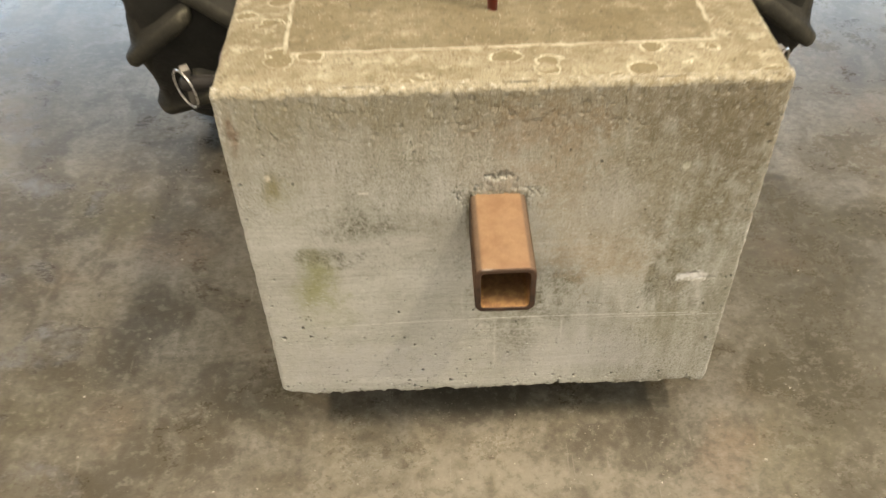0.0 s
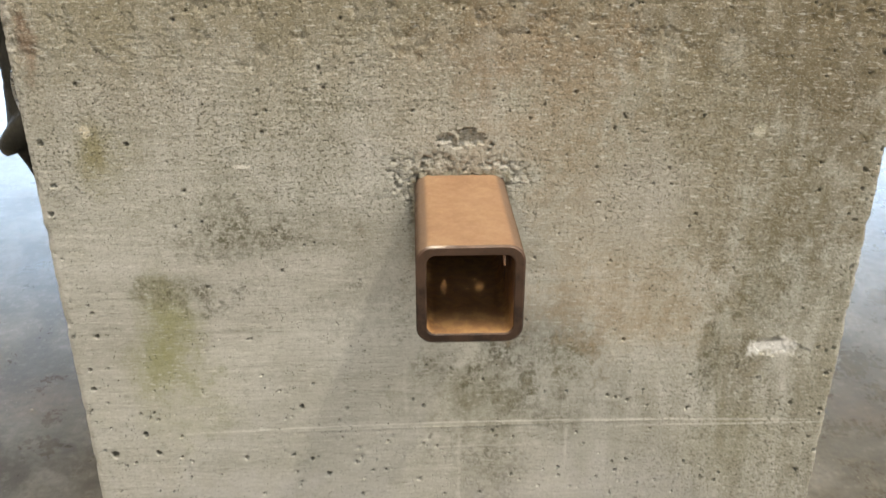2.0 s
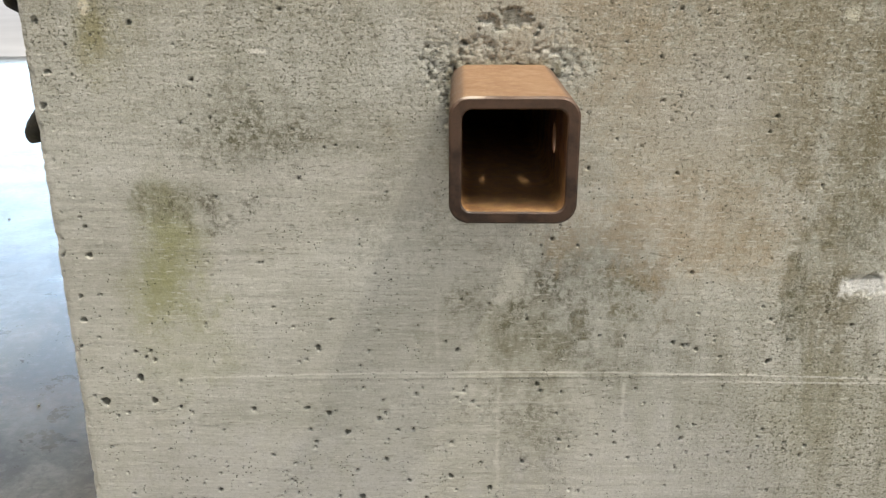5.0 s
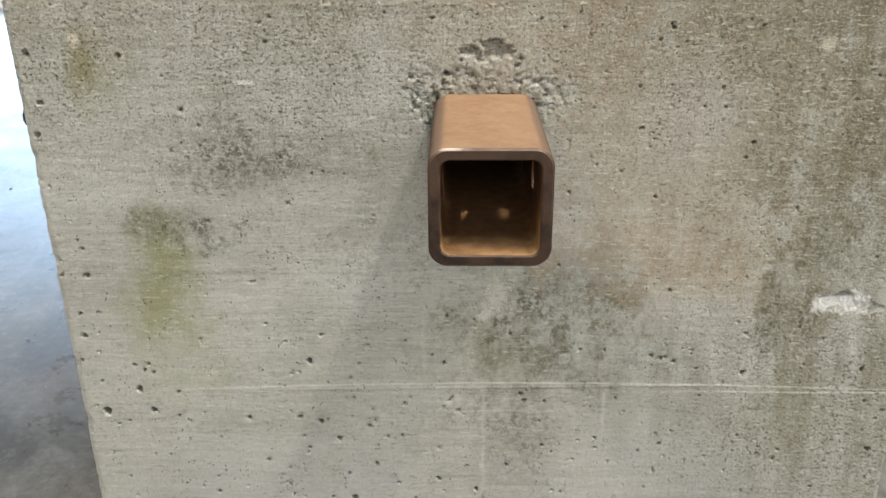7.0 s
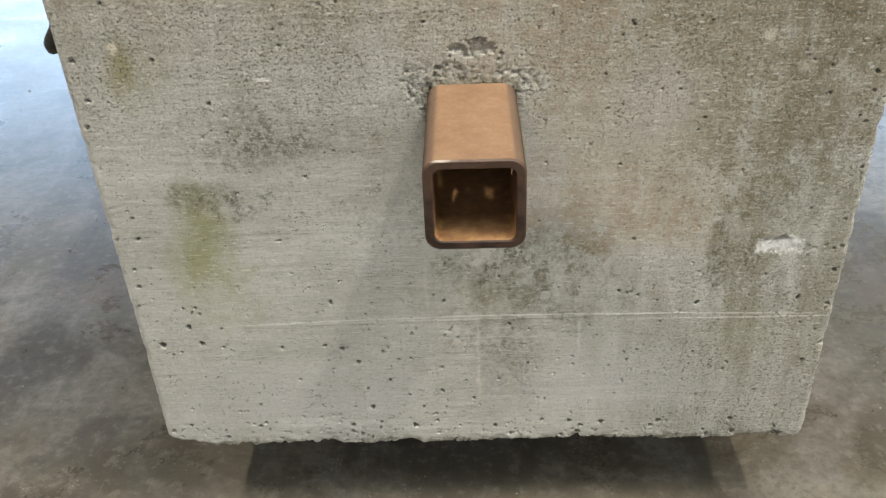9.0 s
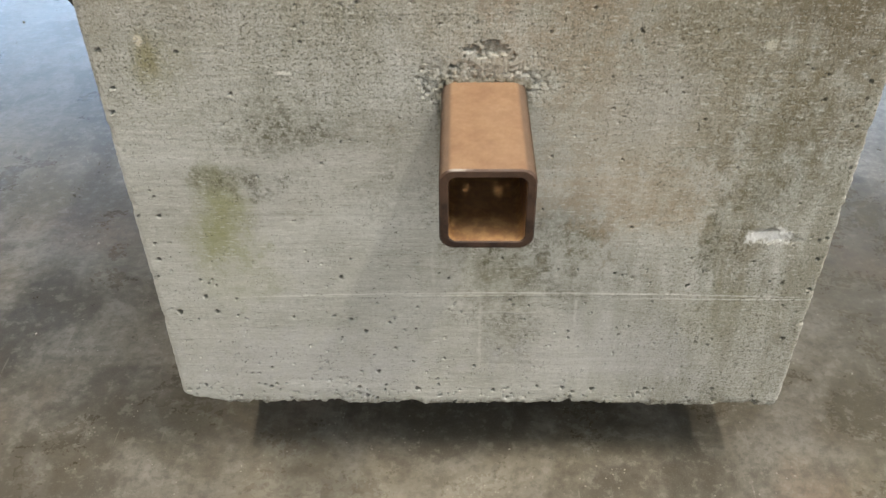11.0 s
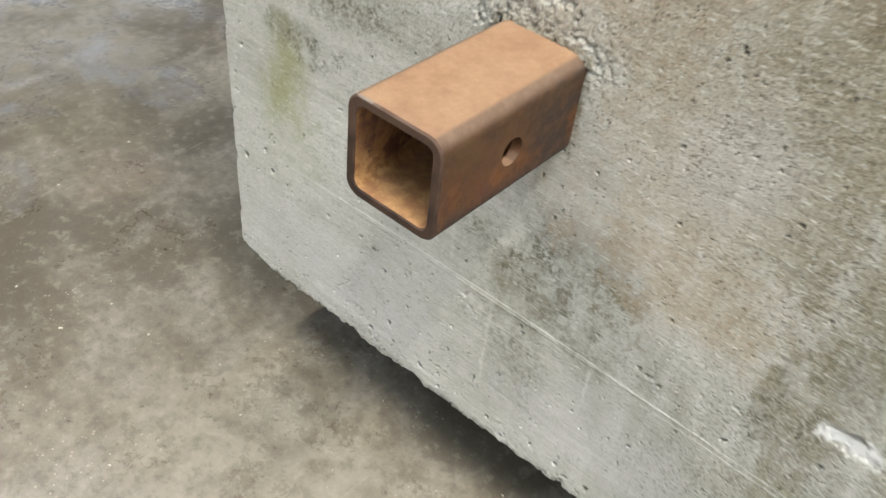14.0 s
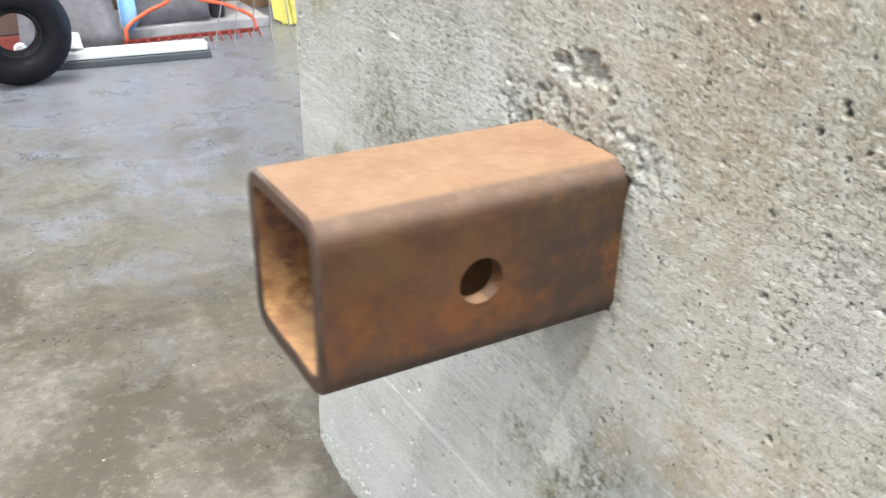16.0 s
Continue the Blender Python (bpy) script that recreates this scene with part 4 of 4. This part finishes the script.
def receiver_tube():
    wall, back = 0.0064, 0.30
    outer, inner = rounded(TH, 0.0105), rounded(TH - wall, 0.0055)
    n = len(outer)
    e = empty("receiver_tube", (TX, 0, TZ), "rusty square steel receiver tube set in the concrete", "steel tube")
    hy, hr = -0.061, 0.0087
    y1, y2, zf = hy - 0.014, hy + 0.014, 0.014

    def wallskin(bm, prof, y0, yb):
        a = [bm.verts.new((x, y0, z)) for x, z in prof]
        b = [bm.verts.new((x, yb, z)) for x, z in prof]
        for k in range(n):
            j = (k + 1) % n
            flat_side = abs(prof[k][0] - prof[j][0]) < 1e-6 and abs(prof[k][1] - prof[j][1]) > 0.02
            if not flat_side:
                bm.faces.new((a[k], a[j], b[j], b[k]))
                continue
            x, zt = prof[k][0], abs(prof[k][1])
            for ya, yb_, za, zb in ((y0, y1, -zt, zt), (y2, yb, -zt, zt), (y1, y2, -zt, -zf), (y1, y2, zf, zt)):
                bm.faces.new([bm.verts.new((x, yy, zz)) for yy, zz in ((ya, za), (yb_, za), (yb_, zb), (ya, zb))])
            ring_o, ring_i = [], []
            for q in range(32):
                t = math.tau * q / 32
                c, s = math.cos(t), math.sin(t)
                k2 = min(0.014 / max(abs(c), 1e-6), zf / max(abs(s), 1e-6))
                ring_o.append(bm.verts.new((x, hy + c * k2, s * k2)))
                ring_i.append(bm.verts.new((x, hy + c * hr, s * hr)))
            for q in range(32):
                p = (q + 1) % 32
                bm.faces.new((ring_o[q], ring_o[p], ring_i[p], ring_i[q]))
        return a

    bm = bmesh.new()
    wallskin(bm, outer, -TL + 0.0012, back)
    wallskin(bm, inner, -TL + 0.0008, back)
    for sx in (-1, 1):
        ro, ri = [], []
        for q in range(32):
            t = math.tau * q / 32
            ro.append(bm.verts.new((sx * TH, hy + hr * math.cos(t), hr * math.sin(t))))
            ri.append(bm.verts.new((sx * (TH - wall), hy + hr * math.cos(t), hr * math.sin(t))))
        for q in range(32):
            p = (q + 1) % 32
            bm.faces.new((ro[q], ro[p], ri[p], ri[q]))
    bm.faces.new([bm.verts.new((x, back - 0.002, z)) for x, z in inner])
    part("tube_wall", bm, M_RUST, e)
    bm = bmesh.new()
    o2, i2 = rounded(TH - 0.0012, 0.0095), rounded(TH - wall + 0.0008, 0.006)
    lo = [bm.verts.new((x, -TL + 0.0012, z)) for x, z in outer]
    fo = [bm.verts.new((x, -TL, z)) for x, z in o2]
    fi = [bm.verts.new((x, -TL, z)) for x, z in i2]
    li = [bm.verts.new((x, -TL + 0.0008, z)) for x, z in inner]
    for p, q in ((lo, fo), (fo, fi), (fi, li)):
        for k in range(n):
            j = (k + 1) % n
            bm.faces.new((p[k], p[j], q[j], q[k]))
    part("cut_rim", bm, M_CUT, e, "dark bare cut edge of the tube")
    return e


block()
receiver_tube()

# ---- the tractor's wheels and links ----
WR, WY, WX, WW = 0.38, 0.93, 0.475, 0.125
LUGS = 12


def lug(row):
    """One curved tread bar from the middle of the tyre to its shoulder, with flared flanks."""
    bm = bmesh.new()
    rings = []
    for i in range(17):
        u = i / 16
        x = row * (-0.014 + (WW + 0.015) * u)
        a = -0.03 + 0.30 * u ** 1.15
        fall, start = max(0.0, (u - 0.72) / 0.28), max(0.0, 1 - u / 0.14)
        rt = WR - 0.002 - 0.007 * u * u - 0.026 * fall ** 2.6 - 0.012 * start ** 2
        rb = 0.350 - 0.006 * u * u - 0.030 * fall ** 1.5
        w = (0.0145 + 0.003 * u) * (1 - 0.34 * fall ** 3) * (1 - 0.35 * start ** 2)
        foot = 3.4 + 3.4 * fall
        ring = []
        for q, h in ((foot, 0.0), (0.62 * foot, 0.10), (1.62, 0.32), (1.32, 0.62), (1.06, 0.86), (0.62, 0.98), (0, 1.02), (-0.62, 0.98), (-1.06, 0.86), (-1.32, 0.62), (-1.62, 0.32), (-0.62 * foot, 0.10), (-foot, 0.0)):
            r, t = rb + (rt - rb) * h, a - q * w / WR
            inset = 0.013 * fall * (1 - h) if h < 1 else 0.0
            ring.append(bm.verts.new((x - row * inset, -r * math.cos(t), -r * math.sin(t))))
        rings.append(ring)
    end = []
    for v in rings[-1]:
        f = (v.co.yz.length - 0.05) / v.co.yz.length
        end.append(bm.verts.new((v.co.x - row * 0.010, v.co.y * f, v.co.z * f)))
    rings.append(end)
    for p, q in zip(rings, rings[1:]):
        for i in range(12):
            bm.faces.new((p[i], p[i + 1], q[i + 1], q[i]))
    bm.faces.new(rings[0])
    bm.faces.new(rings[-1][::-1])
    return bm


def tractor():
    e = empty("tractor", (0, WY, 0), "red tractor on dusty black lugged tyres, parked", "tractor")
    inv = Matrix.Translation((0, -WY, 0))
    for side in (-1, 1):
        m = Matrix.Translation((side * WX - (0.006 if side > 0 else 0), WY - (0.03 if side > 0 else 0), WR))
        bm = bmesh.new()
        half = [(0.0, 0.357), (0.05, 0.356), (0.080, 0.350), (0.097, 0.340), (0.107, 0.322), (0.109, 0.285), (0.101, 0.235), (0.082, 0.205), (0.07, 0.2)]
        revolve(bm, [(-x, r) for x, r in half[:0:-1]] + half, 96, m)
        tyre = part("tyre", bm, M_RUBBER, e, "dusty black tractor tyre with chevron lugs", True)
        tyre.matrix_parent_inverse = inv
        for row in (-1, 1):
            first = None
            for k in range(LUGS):
                turn = m @ pose(0, 0, 0, math.degrees(math.tau * (k + (0.73 if row * side < 0 else 0.0)) / LUGS + (-0.03 if side > 0 else 0.012)))
                if first is None:
                    first = part("lug", lug(row), M_LUG, tyre, "", True)
                    ob = first
                else:
                    ob = new("lug", first.data)
                    ob.parent = tyre
                ob.matrix_basis = turn
                ob.matrix_parent_inverse = Matrix.Translation((0, 0, 0))
        bm = bmesh.new()
        revolve(bm, [(-0.09, 0.207), (-0.085, 0.19), (-0.03, 0.17), (0.02, 0.06), (0.05, 0.05), (0.05, 0.001), (-0.05, 0.001), (0.0, 0.15), (0.085, 0.19), (0.09, 0.207)], 48, m)
        rim = part("rim", bm, M_RED, e, "red steel wheel rim")
        rim.matrix_parent_inverse = inv
        # lower link with its eye on the hitch pin
        bm = bmesh.new()
        lx = side * 0.318
        revolve(bm, [(-0.010, 0.012), (-0.010, 0.036), (-0.006, 0.040), (0.006, 0.040), (0.010, 0.036), (0.010, 0.012)], 40, Matrix.Translation((lx, 0.262, 0.447)))
        tube_along(bm, [(lx, 0.290, 0.450), (lx, 0.42, 0.42), (side * 0.30, 0.70, 0.33), (side * 0.27, 0.86, 0.33)], 0.018, 8, False, 0.5)
        link = part("lower_link", bm, M_LINK, e, "rusty brown lower link arm")
        link.matrix_parent_inverse = inv
    bm = bmesh.new()
    tube_along(bm, [(-WX, WY, WR), (-0.2, WY, WR), (0.2, WY, WR), (WX, WY, WR)], [0.055, 0.06, 0.06, 0.055], 20)
    box(bm, -0.17, 0.17, WY - 0.12, WY + 0.35, WR - 0.12, WR + 0.14, 0.03)
    box(bm, -0.13, 0.13, WY + 0.30, WY + 1.3, 0.28, 0.62, 0.03)
    axle = part("axle_housing", bm, M_BLACK, e, "black axle housing")
    axle.matrix_parent_inverse = inv
    # unseen front of the tractor, added to block doorway light under the block
    bm = bmesh.new()
    box(bm, -0.24, 0.24, WY + 0.55, WY + 1.75, 0.60, 1.05, 0.06)
    hood = part("hood", bm, M_RED, e, "red painted hood")
    hood.matrix_parent_inverse = inv
    bm = bmesh.new()
    box(bm, -0.45, 0.45, WY + 1.36, WY + 1.46, 0.22, 0.34, 0.02)
    box(bm, -0.12, 0.12, WY + 1.25, WY + 1.6, 0.26, 0.62, 0.02)
    front = part("front_axle", bm, M_BLACK, e, "black front axle")
    front.matrix_parent_inverse = inv
    for side in (-1, 1):
        bm = bmesh.new()
        revolve(bm, [(-0.07, 0.12), (-0.085, 0.2), (-0.075, 0.26), (0, 0.272), (0.075, 0.26), (0.085, 0.2), (0.07, 0.12)], 48, Matrix.Translation((side * 0.46, WY + 1.41, 0.272)))
        part("front_tyre", bm, M_RUBBER, e, "", True).matrix_parent_inverse = inv
        bm = bmesh.new()
        revolve(bm, [(-0.07, 0.122), (-0.02, 0.11), (0.03, 0.02), (0.03, 0.001), (-0.03, 0.001), (0.07, 0.122)], 32, Matrix.Translation((side * 0.46, WY + 1.41, 0.272)))
        part("front_rim", bm, M_RED, e).matrix_parent_inverse = inv


def hitch_pin(side):
    e = empty("hitch_pin", (side * 0.294, 0.262, 0.452), "steel hitch pin held by a ringed linch pin", "hitch pin", "hitch pins")
    inv = Matrix.Translation((-side * 0.294, -0.262, -0.452))
    bm = bmesh.new()
    tube_along(bm, [(side * x, 0.262, 0.447) for x in (0.285, 0.392, 0.404, 0.408)], [0.011, 0.011, 0.011, 0.007], 16)
    part("shank", bm, M_GRIME, e, "grimy black shank").matrix_parent_inverse = inv
    bm = bmesh.new()
    x = side * 0.397
    tube_along(bm, [(x, 0.262, z) for z in (0.414, 0.420, 0.462, 0.470)], [0.003, 0.0048, 0.0048, 0.0048], 10)
    box(bm, -0.0062, 0.0062, -0.0058, 0.0058, -0.005, 0.005, 0.002, Matrix.Translation((x, 0.259, 0.470)) @ pose(0, 0, 0, 18, 10 * side, 25))
    part("linch_pin", bm, M_DULL, e).matrix_parent_inverse = inv
    bm = bmesh.new()
    c, r = Vector((side * 0.399, 0.249, 0.447)), 0.0285
    d = Vector((-side * 0.66, -0.75, 0.0)).normalized()
    tube_along(bm, [c + d * r * math.sin(math.tau * k / 32) + Vector((0, -0.004, r)) * math.cos(math.tau * k / 32) for k in range(32)], 0.0017, 8, True)
    part("ring", bm, M_STEEL, e, "bright steel spring ring").matrix_parent_inverse = inv


def side_plate():
    bm = bmesh.new()
    revolve(bm, [(-0.008, 0.001), (-0.008, 0.034), (-0.005, 0.040), (0.004, 0.040), (0.004, 0.001)], 40, Matrix.Translation((BX0 - 0.001, 0.10, 0.553)))
    tagged(part("anchor_plate", bm, M_LINK), "rusty round steel plate on the block's side", "steel plate")


def red_rod():
    bm = bmesh.new()
    tube_along(bm, [(0.004, 0.158, 0.598), (0.004, 0.158, 0.64), (0.0045, 0.159, 0.76)], 0.0058, 12)
    tagged(part("red_rod", bm, M_RED, None, "", True), "dark red painted steel rod standing on the block", "rod")


tractor()
hitch_pin(-1)
hitch_pin(1)
red_rod()
side_plate()


# ---- tools along the west wall ----
def barrow_wheel():
    e = empty("barrow_wheel", (-1.915, -0.044, 0), "small thick black tyre on an open rim, standing on the floor", "wheel")
    m = Matrix.Translation((0, 0, 0.118))
    bm = bmesh.new()
    prof = [(0.040 * math.cos(q), 0.082 + 0.036 * math.sin(q)) for q in [math.tau * k / 24 for k in range(24)]]
    revolve(bm, prof, 64, m)
    part("tyre", bm, M_TYRE, e, "black rubber tyre", True)
    bm = bmesh.new()
    revolve(bm, [(-0.022, 0.050), (-0.016, 0.044), (0.016, 0.044), (0.022, 0.050), (0.024, 0.056), (-0.024, 0.056)], 48, m)
    part("rim", bm, M_TYRE, e, "dark open rim")


def squeegee():
    e = empty("floor_squeegee", (-2.022, 0.062, 0), "white floor squeegee head with a grey rubber blade", "squeegee")
    e.rotation_euler.z = radians(-5.5)
    bm = bmesh.new()
    box(bm, -0.012, 0.022, -0.34, 0.345, 0.0, 0.018, 0.003)
    part("blade", bm, M_GREY, e, "grey rubber blade")
    bm = bmesh.new()
    box(bm, -0.030, 0.014, -0.34, 0.338, 0.019, 0.039, 0.004)
    part("frame", bm, M_WHITE, e)
    bm = bmesh.new()
    tube_along(bm, [(-0.010, 0.02, 0.04), (-0.025, 0.02, 0.075)], [0.026, 0.022], 16)
    part("socket", bm, M_WHITE, e)
    bm = bmesh.new()
    tube_along(bm, [(-0.012, -0.092, 0.052), (0.004, -0.092, 0.052), (0.008, -0.092, 0.052)], [0.015, 0.015, 0.011], 20)
    part("clamp", bm, M_WHITE, e, "round white clamp")


def arc(points, n=10):
    """Points on a smooth curve through the given ones."""
    p = [Vector(q) for q in points]
    p = [p[0] * 2 - p[1], *p, p[-1] * 2 - p[-2]]
    out = []
    for i in range(1, len(p) - 2):
        a, b, c, d = p[i - 1:i + 3]
        for k in range(n):
            t = k / n
            out.append(0.5 * (2 * b + (c - a) * t + (2 * a - 5 * b + 4 * c - d) * t * t + (3 * b - a - 3 * c + d) * t ** 3))
    return [*out, p[-2]]


def bow_rake():
    e = empty("bow_rake", (-2.148, 0.424, 0), "orange-red steel bow rake leaning with its head down", "rake")
    inv = Matrix.Translation((2.19, -0.412, 0))
    bm = bmesh.new()
    box(bm, -2.208, -2.199, 0.215, 0.585, 0.011, 0.022, 0.002)
    part("head_bar", bm, M_RED, e).matrix_parent_inverse = inv
    for k in range(14):
        y = 0.222 + 0.356 * k / 13
        bm = bmesh.new()
        tube_along(bm, arc([(-2.203, y, 0.017), (-2.185, y, 0.014), (-2.170, y, 0.003)], 3), [0.004, 0.004, 0.0035, 0.003, 0.003, 0.0025, 0.002], 6)
        part("tine", bm, M_RED, e).matrix_parent_inverse = inv
    for s, pts in ((0, [(-2.203, 0.225, 0.02), (-2.205, 0.232, 0.055), (-2.225, 0.29, 0.085), (-2.24, 0.355, 0.11), (-2.27, 0.385, 0.17)]),
                   (1, [(-2.203, 0.575, 0.02), (-2.205, 0.565, 0.055), (-2.22, 0.50, 0.088), (-2.24, 0.42, 0.112), (-2.27, 0.392, 0.17)])):
        bm = bmesh.new()
        tube_along(bm, arc(pts, 8), 0.0052, 10)
        part("bow", bm, M_ORANGE, e, "orange-red bow rod", True).matrix_parent_inverse = inv
    bm = bmesh.new()
    tube_along(bm, [(-2.265, 0.388, 0.16), (-2.30, 0.388, 0.24), (-2.53, 0.40, 1.2)], [0.014, 0.016, 0.015], 12)
    part("handle", bm, M_WOOD, e, "wooden handle").matrix_parent_inverse = inv


def shovel(y, width, x, z0, lean, label, material, tip=0.0, height=0.30):
    """A blade standing on its edge with a handle to the wall."""
    e = empty("shovel", (x, y, z0), label, "shovel", "shovels at the wall")
    bm = bmesh.new()
    n = 9
    front, back = [], []
    for j in range(8):
        v = j / 7
        w = width * (1 - 0.22 * v) / 2
        for lst, off in ((front, 0.0), (back, -0.004)):
            row = []
            for i in range(n):
                s = -1 + 2 * i / (n - 1)
                z = height * v + tip * abs(s) ** 1.6 * (1 - v)
                row.append(bm.verts.new((off - lean * z + 0.02 * s * s - 0.012, s * w, z)))
            lst.append(row)
    for lst in (front, back):
        for p, q in zip(lst, lst[1:]):
            for i in range(n - 1):
                bm.faces.new((p[i], p[i + 1], q[i + 1], q[i]))
    for i in range(n - 1):
        bm.faces.new((front[0][i], front[0][i + 1], back[0][i + 1], back[0][i]))
        bm.faces.new((front[-1][i], front[-1][i + 1], back[-1][i + 1], back[-1][i]))
    for j in range(7):
        for i in (0, n - 1):
            bm.faces.new((front[j][i], front[j + 1][i], back[j + 1][i], back[j][i]))
    part("blade", bm, material, e, "", True)
    bm = bmesh.new()
    top = (HX0 + 0.02 - x, 0.0, 1.25)
    tube_along(bm, [(-lean * height - 0.014, 0, height - 0.05), (-lean * height - 0.03, 0, height + 0.1), top], [0.018, 0.017, 0.015], 12)
    part("handle", bm, M_WOOD, e, "wooden handle")


def post(name, label, category, material, x, y, z0, r, lean):
    e = empty(name, (x, y, z0), label, category)
    bm = bmesh.new()
    tube_along(bm, [(0, 0, 0), (0, 0, 0.012), (HX0 + r - x, lean, 1.2)], [r * 0.86, r, r], 16)
    part("shaft", bm, material, e, "", True)


def push_broom():
    e = empty("push_broom", (-2.31, 0.845, 0.0), "bright yellow bristled broom standing at the wall", "broom")
    rng = random.Random(4)
    bm = bmesh.new()
    for k in range(900):
        y, x = rng.uniform(-0.16, 0.13), rng.uniform(-0.035, 0.035)
        flare = 0.25 + 0.9 * (y + 0.16)
        tube_along(bm, [(x * 1.3 + 0.03, y + 0.17 * flare * 0.35, 0.002 + 0.008 * rng.random()), (x, y, 0.19)], [0.0034, 0.0028], 4)
    tagged(part("bristles", bm, M_YELLOW, e, "yellow plastic bristles"), kind="stuff")
    bm = bmesh.new()
    box(bm, -0.045, 0.045, -0.17, 0.14, 0.185, 0.235, 0.01)
    part("head", bm, M_BLACK, e)
    bm = bmesh.new()
    tube_along(bm, [(0, 0, 0.23), (HX0 + 0.02 + 2.31, 0, 1.3)], 0.013, 10)
    part("handle", bm, M_WOOD, e)


def leaf_rake():
    e = empty("leaf_rake", (-2.075, 0.655, 0), "steel leaf rake with thin springy tines", "leaf rake")
    for k in range(9):
        s = -1 + k / 4
        bm = bmesh.new()
        tube_along(bm, arc([(-0.10, 0.05 * s, 0.42), (-0.05, 0.14 * s, 0.2), (0.0, 0.205 * s, 0.03), (0.028, 0.215 * s, 0.002)], 6), 0.0011, 6, False, 1.6)
        part("tine", bm, M_TINE, e, "", True)
    bm = bmesh.new()
    box(bm, -0.106, -0.094, -0.06, 0.06, 0.405, 0.43, 0.003)
    part("tine_bar", bm, M_TINE, e)
    bm = bmesh.new()
    tube_along(bm, [(-0.10, 0, 0.42), (HX0 + 0.02 + 2.075, 0, 1.4)], 0.012, 10)
    part("handle", bm, M_WOOD, e)


def backboard():
    bm = bmesh.new()
    box(bm, HX0 + 0.003, HX0 + 0.015, -1.2, 1.6, 0.0, 0.30, 0.002)
    tagged(part("hardboard_panel", bm, M_BOARD), "low brown hardboard panel standing against the wall", "panel")


def dark_board():
    e = empty("leaning_board", (-2.235, -0.42, 0.0), "dark brown board with a red lower edge, leaning at the wall", "board")
    m = pose(0, 0, 0, 0, -14, 0)
    bm = bmesh.new()
    box(bm, -0.012, 0.0, -0.45, 0.43, 0.045, 0.62, 0.002, m)
    part("panel", bm, M_DARK_BOARD, e)
    bm = bmesh.new()
    box(bm, -0.014, 0.004, -0.45, 0.43, 0.0, 0.043, 0.003, m)
    part("lower_rail", bm, M_RED, e, "red painted lower rail")


dark_board()
barrow_wheel()
squeegee()
bow_rake()
shovel(0.105, 0.25, -2.17, 0.0, 0.25, "grey worn square-mouth shovel leaning on the wall", M_BLADE)
shovel(0.372, 0.23, -2.262, 0.03, 0.25, "grey worn steel shovel with a curved edge", M_BLADE, 0.012)
shovel(0.252, 0.045, -2.17, 0.034, 0.25, "narrow pale blue plastic scoop, tip down", M_BLUE, 0.03)
post("blue_pole", "dark blue pole leaning against the wall", "pole", M_NAVY, -2.30, 0.22, 0.03, 0.022, 0.0)
post("black_pole", "black pole leaning against the wall", "pole", M_BLACK, -2.31, 0.525, 0.03, 0.022, 0.0)
push_broom()
leaf_rake()
backboard()


def crumbs():
    """Pale crumbs of concrete strewn over the floor."""
    rng = random.Random(9)
    bm = bmesh.new()
    for k in range(330):
        x, y = rng.gauss(-0.1, 0.75), rng.gauss(-0.05, 0.6)
        r = 0.0007 + 0.0022 * rng.random() ** 4
        g = bmesh.ops.create_icosphere(bm, subdivisions=1, radius=r, matrix=Matrix.Translation((x, y, r * 0.4)) @ pose(0, 0, 0, 0, 0, rng.random() * 360) @ Matrix.Diagonal((1, 0.7, 0.6, 1)))
        for v in g["verts"]:
            v.co += Vector((rng.uniform(-1, 1), rng.uniform(-1, 1), 0)) * r * 0.25
    tagged(part("concrete_crumbs", bm, M_CRUMB), "pale crumbs of concrete strewn on the floor", "crumbs", kind="stuff")


crumbs()
